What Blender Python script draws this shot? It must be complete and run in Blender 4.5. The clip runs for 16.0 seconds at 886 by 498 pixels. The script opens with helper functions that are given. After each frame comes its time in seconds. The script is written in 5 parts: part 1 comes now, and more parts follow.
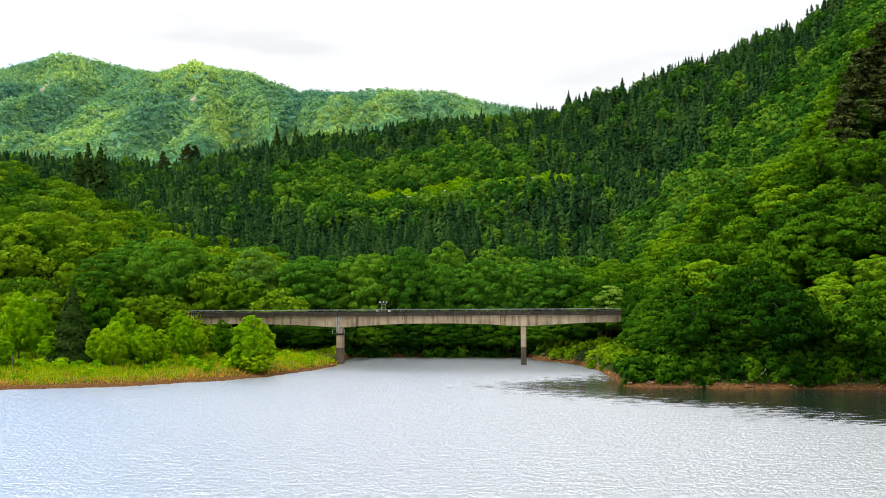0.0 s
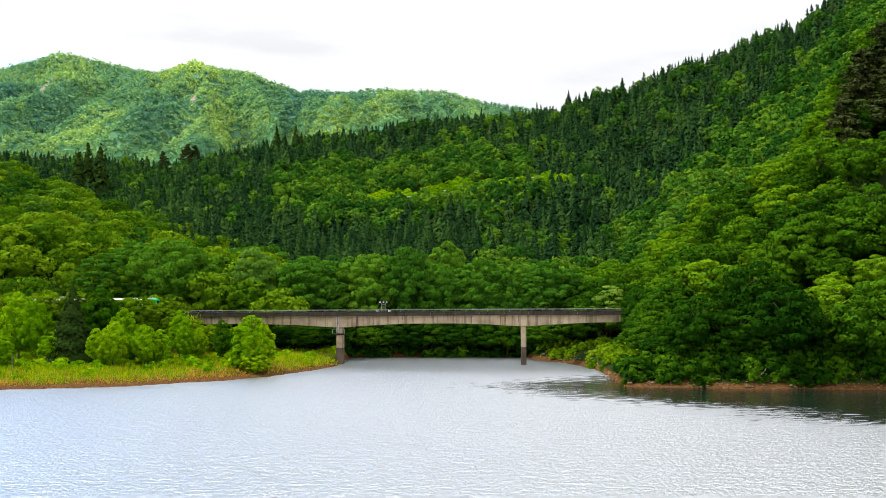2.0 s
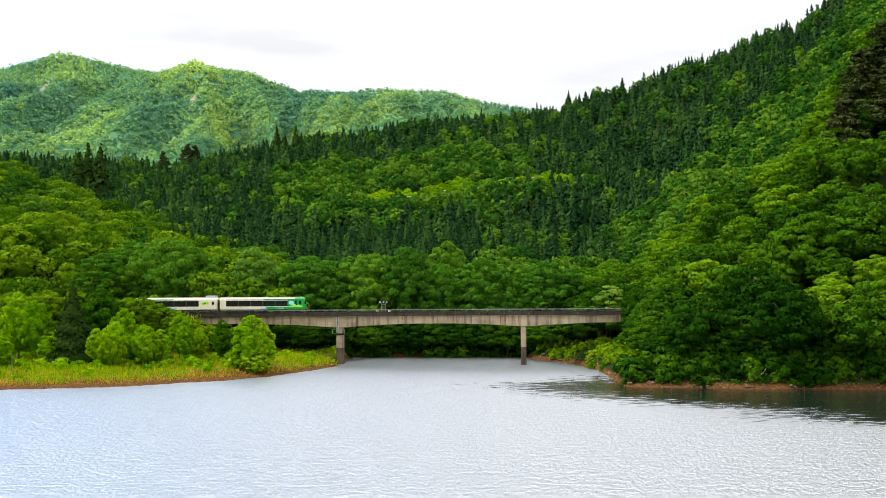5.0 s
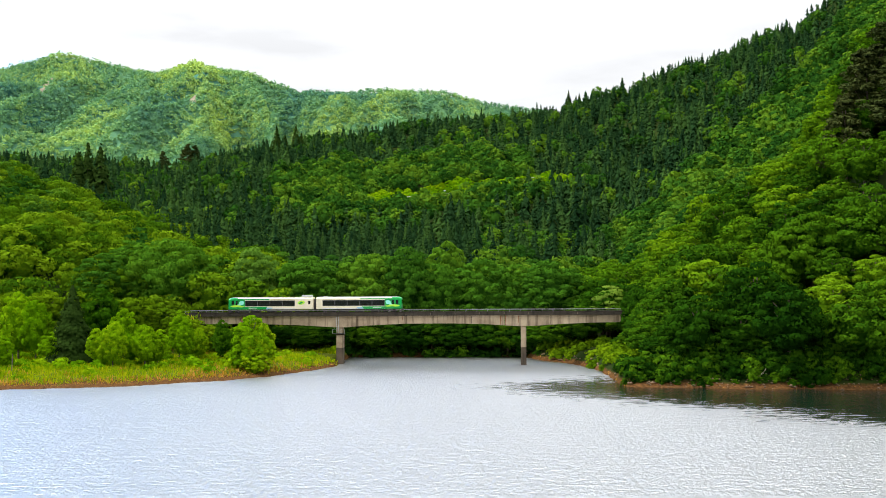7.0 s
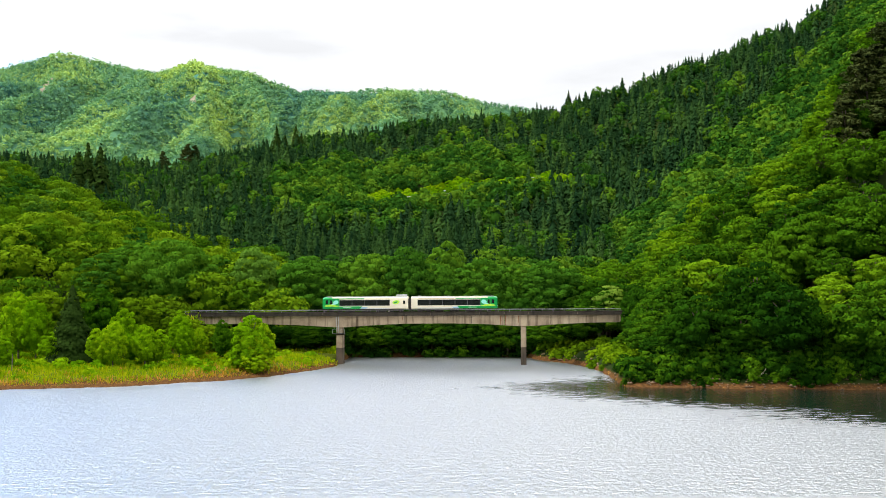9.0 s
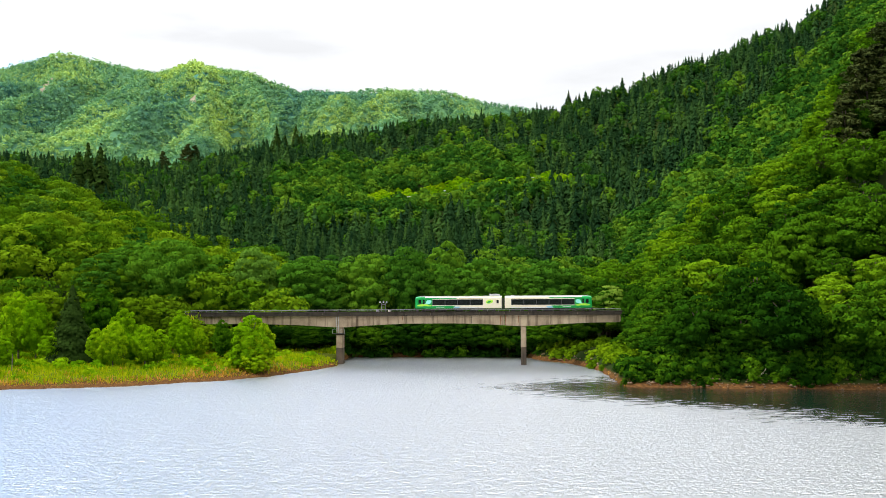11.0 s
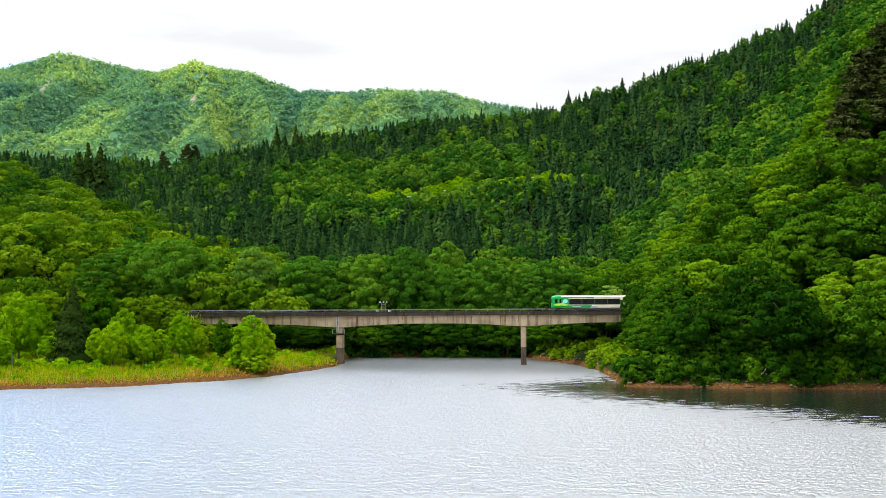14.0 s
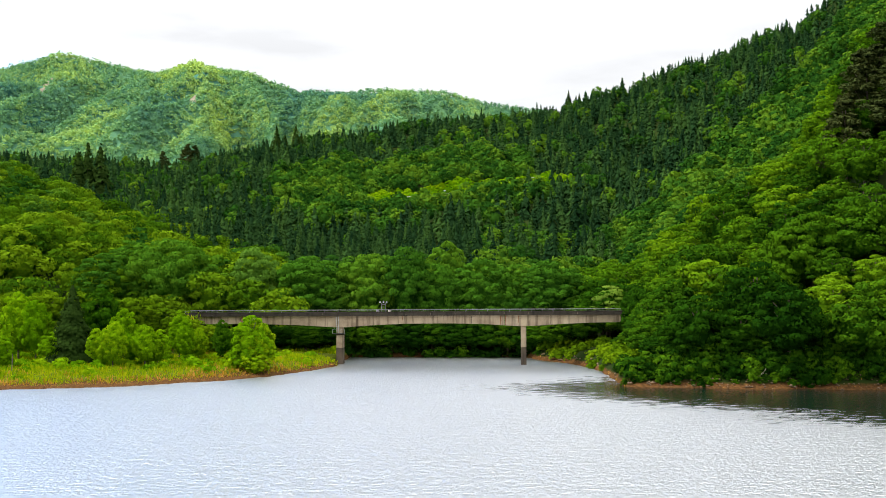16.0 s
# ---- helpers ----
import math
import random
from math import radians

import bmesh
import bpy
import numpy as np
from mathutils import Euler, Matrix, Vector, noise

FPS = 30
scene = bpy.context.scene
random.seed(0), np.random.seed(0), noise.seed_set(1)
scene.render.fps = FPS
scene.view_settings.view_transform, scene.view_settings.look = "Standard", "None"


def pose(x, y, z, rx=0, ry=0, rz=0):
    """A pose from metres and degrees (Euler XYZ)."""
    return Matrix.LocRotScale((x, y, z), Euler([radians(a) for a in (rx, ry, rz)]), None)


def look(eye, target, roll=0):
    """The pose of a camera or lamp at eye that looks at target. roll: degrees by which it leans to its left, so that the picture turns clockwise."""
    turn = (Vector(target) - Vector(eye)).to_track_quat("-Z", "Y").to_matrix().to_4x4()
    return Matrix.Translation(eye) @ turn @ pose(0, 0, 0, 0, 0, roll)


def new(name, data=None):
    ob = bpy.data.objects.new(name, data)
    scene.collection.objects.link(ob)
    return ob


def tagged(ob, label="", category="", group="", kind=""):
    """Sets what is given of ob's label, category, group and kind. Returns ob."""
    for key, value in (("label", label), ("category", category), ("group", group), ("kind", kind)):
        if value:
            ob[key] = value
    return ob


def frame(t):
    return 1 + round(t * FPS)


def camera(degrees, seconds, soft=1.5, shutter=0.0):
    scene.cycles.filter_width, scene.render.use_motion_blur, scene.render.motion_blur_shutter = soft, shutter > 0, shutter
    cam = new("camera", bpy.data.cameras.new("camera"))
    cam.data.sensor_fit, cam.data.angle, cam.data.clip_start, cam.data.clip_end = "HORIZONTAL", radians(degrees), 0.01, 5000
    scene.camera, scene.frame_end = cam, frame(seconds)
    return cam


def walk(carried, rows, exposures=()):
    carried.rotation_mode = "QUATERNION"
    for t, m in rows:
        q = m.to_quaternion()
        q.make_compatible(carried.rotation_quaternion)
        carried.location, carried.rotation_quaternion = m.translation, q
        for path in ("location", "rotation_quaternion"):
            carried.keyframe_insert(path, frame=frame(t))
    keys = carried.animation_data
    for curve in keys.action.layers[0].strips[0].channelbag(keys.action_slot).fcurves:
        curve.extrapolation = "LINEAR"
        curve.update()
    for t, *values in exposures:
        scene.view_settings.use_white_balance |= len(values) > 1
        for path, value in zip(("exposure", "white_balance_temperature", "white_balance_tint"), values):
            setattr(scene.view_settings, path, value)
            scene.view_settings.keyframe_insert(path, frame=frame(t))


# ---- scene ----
import itertools

# ---------------------------------------------------------------- camera
EYE = (0.0, 0.0, 18.7)
cam = camera(45.0, 16.0, soft=0.75)
STAND = pose(*EYE, 90 + 1.785, 0, 0)
walk(cam, [(0.0, STAND), (16.0, STAND)])

# ---------------------------------------------------------------- sky, sun, exposure
SUN_AZ, SUN_EL = radians(-86), radians(50)      # azimuth clockwise from the view's direction
scene.view_settings.exposure = 0.0


def make_world():
    world = bpy.data.worlds.new("sky")
    world.use_nodes = True
    scene.world = world
    nt = world.node_tree
    nt.nodes.clear()
    add = nt.nodes.new
    out, bg = add("ShaderNodeOutputWorld"), add("ShaderNodeBackground")
    sky = add("ShaderNodeTexSky")
    sky.sky_type, sky.sun_disc = "NISHITA", False
    sky.sun_elevation, sky.sun_rotation = SUN_EL, SUN_AZ
    sky.air_density, sky.dust_density, sky.ozone_density = 1.0, 0.0, 5.0
    bg.inputs["Strength"].default_value = 0.15
    tc = add("ShaderNodeTexCoord")
    sep = add("ShaderNodeSeparateXYZ")
    nt.links.new(tc.outputs["Generated"], sep.inputs[0])
    # overcast: the cloud deck grows brighter from the horizon to the zenith
    lum = add("ShaderNodeFloatCurve")
    pts = lum.mapping.curves[0].points
    pts[0].location, pts[1].location = (0.0, 0.404), (1.0, 1.0)
    for at, v in ((0.20, 0.45), (0.30, 0.68), (0.43, 0.92), (0.75, 1.0)):
        pts.new(at, v)
    lum.mapping.update()
    nt.links.new(sep.outputs["Z"], lum.inputs["Value"])
    # soft streaks of grey in the deck
    mp = add("ShaderNodeMapping")
    mp.inputs["Scale"].default_value = (3.0, 3.0, 14.0)
    nz = add("ShaderNodeTexNoise")
    nz.inputs["Scale"].default_value, nz.inputs["Detail"].default_value = 1.6, 5.0
    nt.links.new(tc.outputs["Generated"], mp.inputs["Vector"])
    nt.links.new(mp.outputs[0], nz.inputs["Vector"])
    streak = add("ShaderNodeMapRange")
    streak.inputs["From Min"].default_value, streak.inputs["From Max"].default_value = 0.35, 0.6
    streak.inputs["To Min"].default_value, streak.inputs["To Max"].default_value = 0.80, 1.0
    nt.links.new(nz.outputs["Fac"], streak.inputs["Value"])
    mul = add("ShaderNodeMath")
    mul.operation = "MULTIPLY"
    bright = add("ShaderNodeMath")
    bright.operation = "MULTIPLY"
    bright.inputs[1].default_value = 17.0
    nt.links.new(lum.outputs[0], bright.inputs[0])
    nt.links.new(bright.outputs[0], mul.inputs[0])
    nt.links.new(streak.outputs[0], mul.inputs[1])
    cloud = add("ShaderNodeVectorMath")
    cloud.operation = "SCALE"
    cloud.inputs[0].default_value = (0.955, 0.970, 1.0)
    nt.links.new(mul.outputs[0], cloud.inputs["Scale"])
    # the deck thins out to blue on the western side of the sky, high up
    dot = add("ShaderNodeVectorMath")
    dot.operation = "DOT_PRODUCT"
    dot.inputs[1].default_value = Vector((-0.655, 0.500, 0.559)).normalized()
    nt.links.new(tc.outputs["Generated"], dot.inputs[0])
    gap = add("ShaderNodeMapRange")
    gap.interpolation_type = "SMOOTHSTEP"
    gap.inputs["From Min"].default_value, gap.inputs["From Max"].default_value = 0.76, 0.88
    gap.inputs["To Min"].default_value, gap.inputs["To Max"].default_value = 1.0, 0.0
    nt.links.new(dot.outputs["Value"], gap.inputs["Value"])
    mix = add("ShaderNodeMix")
    mix.data_type = "RGBA"
    nt.links.new(gap.outputs[0], mix.inputs["Factor"])
    # seen through a thin bright veil
    veil = add("ShaderNodeVectorMath")
    veil.operation = "SCALE"
    veil.inputs["Scale"].default_value = 3.0
    nt.links.new(sky.outputs[0], veil.inputs[0])
    nt.links.new(veil.outputs[0], mix.inputs["A"])
    nt.links.new(cloud.outputs[0], mix.inputs["B"])
    nt.links.new(mix.outputs["Result"], bg.inputs["Color"])
    nt.links.new(bg.outputs[0], out.inputs["Surface"])
    lamp = bpy.data.lights.new("sun", "SUN")
    lamp.energy, lamp.angle, lamp.color = 5.0, radians(9), (1.0, 0.95, 0.84)
    ob = new("sun", lamp)
    to_sun = Vector((math.sin(SUN_AZ) * math.cos(SUN_EL), math.cos(SUN_AZ) * math.cos(SUN_EL), math.sin(SUN_EL)))
    ob.matrix_world = look(to_sun * 800, (0, 0, 0))


make_world()


# ---------------------------------------------------------------- materials
class Mat:
    """A small builder of node materials."""

    def __init__(self, name):
        self.m = bpy.data.materials.new(name)
        self.m.use_nodes = True
        self.nt = self.m.node_tree
        self.bsdf = self.nt.nodes["Principled BSDF"]
        self.out = self.nt.nodes["Material Output"]

    def add(self, kind, **values):
        n = self.nt.nodes.new(kind)
        for k, v in values.items():
            n.inputs[k].default_value = v
        return n

    def link(self, a, b):
        self.nt.links.new(a, b)

    def noise(self, scale, detail=4.0, coord="Object", stretch=(1, 1, 1)):
        tc, mp = self.add("ShaderNodeTexCoord"), self.add("ShaderNodeMapping")
        mp.inputs["Scale"].default_value = stretch
        nz = self.add("ShaderNodeTexNoise", Scale=scale, Detail=detail)
        self.link(tc.outputs[coord], mp.inputs["Vector"])
        self.link(mp.outputs[0], nz.inputs["Vector"])
        return nz.outputs["Fac"]

    def ramp(self, fac, stops):
        r = self.add("ShaderNodeValToRGB")
        el = r.color_ramp.elements
        while len(el) < len(stops):
            el.new(0.5)
        for e, (pos, col) in zip(el, stops):
            e.position, e.color = pos, (*col, 1)
        self.link(fac, r.inputs[0])
        return r.outputs[0]

    def blend(self, fac, a, b, mode="MIX"):
        n = self.add("ShaderNodeMix")
        n.data_type, n.blend_type = "RGBA", mode
        for sock, v in (("Factor", fac), ("A", a), ("B", b)):
            if isinstance(v, (int, float)):
                n.inputs[sock].default_value = v
            elif isinstance(v, tuple):
                n.inputs[sock].default_value = (*v, 1)
            else:
                self.link(v, n.inputs[sock])
        return n.outputs["Result"]

    def bump(self, height, strength, distance):
        b = self.add("ShaderNodeBump", Strength=strength, Distance=distance)
        self.link(height, b.inputs["Height"])
        self.link(b.outputs[0], self.bsdf.inputs["Normal"])

    def done(self, colour=None, rough=0.6, metal=0.0, spec=None):
        if colour is not None:
            if isinstance(colour, tuple):
                self.bsdf.inputs["Base Color"].default_value = (*colour, 1)
            else:
                self.link(colour, self.bsdf.inputs["Base Color"])
        self.bsdf.inputs["Roughness"].default_value = rough
        self.bsdf.inputs["Metallic"].default_value = metal
        if spec is not None:
            self.bsdf.inputs["Specular IOR Level"].default_value = spec
        return self.m


def leaf_material(name, dark, mid, light, spread=0.1, passing=0.2, shift=0.0):
    """Foliage: leaves vary a little, clumps and trees more (the attribute tint), single trees by their own chance."""
    k = Mat(name)
    geo, tint = k.add("ShaderNodeNewGeometry"), k.add("ShaderNodeAttribute")
    # tint also carries the shade painted inside crowns
    tint.attribute_name = "tint"
    info = k.add("ShaderNodeObjectInfo")
    own = k.add("ShaderNodeMath")
    own.operation = "MULTIPLY_ADD"
    own.inputs[1].default_value, own.inputs[2].default_value = shift, -0.5 * shift
    k.link(info.outputs["Random"], own.inputs[0])
    s = k.add("ShaderNodeMath")
    s.operation = "ADD"
    k.link(tint.outputs["Fac"], s.inputs[0])
    k.link(own.outputs[0], s.inputs[1])
    leafy = k.add("ShaderNodeMapRange")
    leafy.inputs["To Min"].default_value, leafy.inputs["To Max"].default_value = -spread, spread
    k.link(geo.outputs["Random Per Island"], leafy.inputs["Value"])
    t = k.add("ShaderNodeMath")
    t.operation, t.use_clamp = "ADD", True
    k.link(s.outputs[0], t.inputs[0])
    k.link(leafy.outputs[0], t.inputs[1])
    col = k.ramp(t.outputs[0], [(0.0, dark), (0.5, mid), (1.0, light)])
    k.done(col, 0.9, spec=0.0)
    tr = k.add("ShaderNodeBsdfTranslucent")
    warm = k.blend(1.0, col, (1.25, 1.15, 0.5), "MULTIPLY")
    k.link(warm, tr.inputs["Color"])
    mx = k.add("ShaderNodeMixShader", Fac=passing)
    k.link(k.bsdf.outputs[0], mx.inputs[1])
    k.link(tr.outputs[0], mx.inputs[2])
    k.link(mx.outputs[0], k.out.inputs["Surface"])
    return k.m


M = {}
LEAF = ((0.012, 0.050, 0.002), (0.042, 0.118, 0.003), (0.110, 0.215, 0.004))
BRIGHT = ((0.085, 0.210, 0.002), (0.140, 0.285, 0.003), (0.230, 0.360, 0.004))
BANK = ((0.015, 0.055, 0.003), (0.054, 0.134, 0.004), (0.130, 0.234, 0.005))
# bank leaves with the shade of the bank's foot put into their colour
FOOT_SHADE = ((0.006, 0.027, 0.002), (0.020, 0.067, 0.003), (0.058, 0.135, 0.004))
M["leaf"] = leaf_material("broad_leaves", *LEAF, 0.12, 0.16, 0.7)
M["leaf_bright"] = leaf_material("fresh_leaves", *BRIGHT, 0.16, 0.2, 0.8)
M["leaf_light"] = leaf_material("light_leaves", (0.024, 0.084, 0.007), (0.054, 0.150, 0.009), (0.110, 0.220, 0.012), 0.12, 0.16, 0.8)
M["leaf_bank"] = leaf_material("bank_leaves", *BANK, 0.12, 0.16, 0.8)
M["leaf_pale"] = leaf_material("pale_leaves", (0.10, 0.19, 0.02), (0.17, 0.28, 0.03), (0.25, 0.36, 0.05), 0.12, 0.16)
M["leaf_grey"] = leaf_material("greyish_leaves", (0.050, 0.130, 0.012), (0.090, 0.195, 0.020), (0.150, 0.265, 0.032), 0.12, 0.16)
M["bush_bright"] = leaf_material("fresh_bush_leaves", *BRIGHT, 0.2, 0.2)
# bushes and trees low on the banks: shade mixed into the leaf colour
M["bush_shaded"] = leaf_material("shaded_bush_leaves", *FOOT_SHADE, 0.15, 0.12)
M["leaf_shaded"] = leaf_material("shaded_bank_leaves", *FOOT_SHADE, 0.12, 0.12, 0.8)
M["leaf_olive"] = leaf_material("olive_leaves", (0.055, 0.115, 0.003), (0.100, 0.185, 0.004), (0.160, 0.255, 0.005), 0.12, 0.2, 0.7)
M["needle_near"] = leaf_material("olive_needles", (0.010, 0.024, 0.005), (0.020, 0.042, 0.007), (0.040, 0.072, 0.010), 0.10, 0.08)
M["leaf_hill"] = leaf_material("low_hill_leaves", (0.026, 0.076, 0.003), (0.064, 0.142, 0.004), (0.128, 0.216, 0.006), 0.08, 0.16)
M["leaf_mid"] = leaf_material("wood_leaves", (0.014, 0.058, 0.007), (0.040, 0.118, 0.010), (0.105, 0.200, 0.012), 0.10, 0.16)
M["needle"] = leaf_material("needles", (0.009, 0.029, 0.010), (0.019, 0.051, 0.014), (0.042, 0.094, 0.018), 0.04, 0.08)
M["pine"] = leaf_material("pine_needles", (0.022, 0.040, 0.010), (0.040, 0.056, 0.015), (0.066, 0.074, 0.019), 0.20, 0.08, 0.5)
# haze is mixed into these colours, teal for shade, yellow for sun
M["leaf_hazed"] = leaf_material("hazed_mountain_leaves", (0.048, 0.165, 0.145), (0.175, 0.355, 0.155), (0.450, 0.590, 0.125), 0.03, 0.12)
M["grass"] = leaf_material("grass_blades", (0.14, 0.25, 0.003), (0.24, 0.33, 0.004), (0.34, 0.37, 0.006), 0.3, 0.25)
M["dry_grass"] = leaf_material("dry_grass_blades", (0.26, 0.20, 0.010), (0.42, 0.235, 0.030), (0.52, 0.28, 0.075), 0.35, 0.2)


def ground_material():
    k = Mat("forest_floor")
    n1, n2 = k.noise(0.03, 5), k.noise(0.6, 4)
    col = k.ramp(n1, [(0.3, (0.014, 0.024, 0.006)), (0.7, (0.030, 0.052, 0.008))])
    col = k.blend(n2, col, (0.016, 0.024, 0.008))
    # bare red-brown soil on the drawdown strip just above the water
    geo, sep = k.add("ShaderNodeNewGeometry"), k.add("ShaderNodeSeparateXYZ")
    k.link(geo.outputs["Position"], sep.inputs[0])
    wob = k.add("ShaderNodeMath")
    wob.operation = "MULTIPLY_ADD"
    wob.inputs[1].default_value = -1.1
    k.link(n2, wob.inputs[0])
    k.link(sep.outputs["Z"], wob.inputs[2])
    mr = k.add("ShaderNodeMapRange")
    mr.inputs["From Min"].default_value, mr.inputs["From Max"].default_value = 0.15, 0.6
    mr.inputs["To Min"].default_value, mr.inputs["To Max"].default_value = 1.0, 0.0
    k.link(wob.outputs[0], mr.inputs["Value"])
    # meadow soil on the low spit west of the water
    low = k.add("ShaderNodeMapRange")
    for key, v in (("From Min", -18.0), ("From Max", -22.0)):
        low.inputs[key].default_value = v
    k.link(sep.outputs["X"], low.inputs["Value"])
    flat = k.add("ShaderNodeMapRange")
    for key, v in (("From Min", 6.0), ("From Max", 4.0)):
        flat.inputs[key].default_value = v
    k.link(sep.outputs["Z"], flat.inputs["Value"])
    both = k.add("ShaderNodeMath")
    both.operation = "MULTIPLY"
    k.link(low.outputs[0], both.inputs[0])
    k.link(flat.outputs[0], both.inputs[1])
    col = k.blend(both.outputs[0], col, k.ramp(n2, [(0.3, (0.06, 0.10, 0.008)), (0.7, (0.14, 0.15, 0.02))]))
    # the mountain's closed canopy, far off, with haze blue in its green
    far = k.add("ShaderNodeMapRange")
    far.inputs["From Min"].default_value, far.inputs["From Max"].default_value = 1150, 1300
    k.link(sep.outputs["Y"], far.inputs["Value"])
    col = k.blend(far.outputs[0], col, k.ramp(k.noise(0.012, 6), [(0.3, (0.016, 0.060, 0.034)), (0.7, (0.050, 0.115, 0.034))]))
    soil = k.ramp(k.noise(2.2, 6), [(0.3, (0.035, 0.019, 0.008)), (0.7, (0.14, 0.068, 0.024))])
    col = k.blend(mr.outputs[0], col, soil)
    k.bump(k.noise(1.5, 6), 0.6, 0.3)
    return k.done(col, 1.0, spec=0.0)


def water_material():
    """Wind-roughened lake water, smoother in the lee of the eastern bank."""
    k = Mat("lake_water")
    big = k.noise(0.85, 2, stretch=(0.8, 1.0, 1))
    mid = k.noise(2.6, 2, stretch=(0.9, 0.8, 1))
    small = k.noise(6.0, 2, stretch=(0.9, 0.8, 1))
    a = k.add("ShaderNodeMath")
    a.operation = "MULTIPLY_ADD"
    a.inputs[1].default_value = 0.8
    k.link(mid, a.inputs[0])
    k.link(big, a.inputs[2])
    b = k.add("ShaderNodeMath")
    b.operation = "MULTIPLY_ADD"
    b.inputs[1].default_value = 0.25
    k.link(small, b.inputs[0])
    k.link(a.outputs[0], b.inputs[2])
    k.bump(b.outputs[0], 1.0, 0.44)
    tc, sep = k.add("ShaderNodeTexCoord"), k.add("ShaderNodeSeparateXYZ")
    k.link(tc.outputs["Object"], sep.inputs[0])
    lee = k.add("ShaderNodeMath")
    lee.operation = "MULTIPLY_ADD"
    lee.inputs[1].default_value = 1.0
    k.link(sep.outputs["X"], lee.inputs[0])
    shore = k.add("ShaderNodeMath")
    shore.operation = "PINGPONG"
    shore.inputs[1].default_value = 191.0
    k.link(sep.outputs["Y"], shore.inputs[0])
    k.link(shore.outputs[0], lee.inputs[2])
    for size, reach in ((0.06, 30.0), (0.8, 62.0)):
        wander = k.add("ShaderNodeMath")
        wander.operation = "MULTIPLY_ADD"
        wander.inputs[1].default_value = reach
        k.link(k.noise(size, 4, stretch=(0.4, 1.3, 1)), wander.inputs[0])
        k.link(lee.outputs[0], wander.inputs[2])
        lee = wander
    wind = k.add("ShaderNodeMapRange")
    wind.interpolation_type = "SMOOTHSTEP"
    for key, v in (("From Min", 240.0), ("From Max", 260.0), ("To Min", 1.0), ("To Max", 0.0)):
        wind.inputs[key].default_value = v
    k.link(wander.outputs[0], wind.inputs["Value"])
    for sock, calm, windy in ((k.bsdf.inputs["Roughness"], 0.05, 0.30), (k.nt.nodes["Bump"].inputs["Strength"], 0.16, 1.0), (k.bsdf.inputs["IOR"], 1.4, 8.0)):
        mr = k.add("ShaderNodeMapRange")
        mr.inputs["To Min"].default_value, mr.inputs["To Max"].default_value = calm, windy
        k.link(wind.outputs[0], mr.inputs["Value"])
        k.link(mr.outputs[0], sock)
    k.bsdf.inputs["Base Color"].default_value = (0.006, 0.013, 0.010, 1)
    return k.m


M["ground"] = ground_material()
M["water"] = water_material()


def plain(name, col, rough=0.6, metal=0.0, grain=0.15, scale=3.0, spec=None):
    k = Mat(name)
    c = k.ramp(k.noise(scale, 5), [(0.3, tuple(v * (1 - grain) for v in col)), (0.7, tuple(min(1, v * (1 + grain)) for v in col))])
    k.bump(k.noise(scale * 8, 3), 0.2, 0.02)
    return k.done(c, rough, metal, spec)


def concrete(name, light, dark, streak):
    """Weathered concrete: blotches, fine grain and rain streaks that run down."""
    k = Mat(name)
    col = k.ramp(k.noise(0.35, 6), [(0.3, dark), (0.7, light)])
    run = k.noise(1.1, 4, stretch=(1.0, 1.0, 0.06))
    f = k.ramp(run, [(0.50, (0, 0, 0)), (0.72, (1, 1, 1))])
    col = k.blend(f, col, streak)
    col = k.blend(0.25, col, k.ramp(k.noise(9, 5), [(0.3, (0.1, 0.09, 0.075)), (0.7, (0.6, 0.57, 0.5))]), "OVERLAY")
    k.bump(k.noise(6, 6), 0.35, 0.05)
    return k.done(col, 0.9, spec=0.2)


M["concrete"] = concrete("weathered_concrete", (0.50, 0.40, 0.28), (0.27, 0.20, 0.135), (0.09, 0.062, 0.04))
M["concrete_dark"] = concrete("blackened_concrete", (0.060, 0.050, 0.038), (0.036, 0.030, 0.023), (0.02, 0.017, 0.014))
M["concrete_wet"] = concrete("waterline_concrete", (0.13, 0.098, 0.07), (0.075, 0.058, 0.042), (0.04, 0.032, 0.025))
M["rust"] = plain("rusted_stain", (0.22, 0.10, 0.045), 0.9, 0, 0.35, 2)
M["steel"] = plain("galvanised_steel", (0.46, 0.47, 0.46), 0.5, 0.6, 0.2)
M["steel_dark"] = plain("dark_steel", (0.06, 0.06, 0.06), 0.6, 0.4, 0.3)
M["handrail"] = plain("weathered_railing", (0.23, 0.23, 0.22), 0.7, 0.2, 0.25)
M["rail"] = plain("rail_steel", (0.25, 0.17, 0.12), 0.45, 0.8, 0.2)
M["ballast"] = plain("ballast_stone", (0.17, 0.14, 0.11), 0.95, 0, 0.45, 6)
M["landslip"] = plain("bare_landslip", (0.30, 0.26, 0.19), 0.95, 0, 0.3, 0.05, 0.0)
M["stone"] = plain("shore_stone", (0.16, 0.105, 0.062), 0.95, 0, 0.5, 0.7)
M["bark"] = plain("bark", (0.11, 0.085, 0.06), 0.95, 0, 0.35, 4)
M["deadwood"] = plain("bleached_wood", (0.55, 0.47, 0.37), 0.85, 0, 0.2, 4)
M["cream"] = plain("cream_paint", (0.74, 0.67, 0.50), 0.32, 0, 0.03, 1)
M["green"] = plain("green_paint", (0.002, 0.29, 0.055), 0.28, 0, 0.06, 1)
M["lime"] = plain("lime_graphic", (0.42, 0.74, 0.05), 0.35, 0, 0.05, 1)
M["aqua"] = plain("aqua_graphic", (0.28, 0.72, 0.62), 0.35, 0, 0.05, 1)
M["pale_blue"] = plain("pale_blue_graphic", (0.28, 0.48, 0.62), 0.35, 0, 0.05, 1)
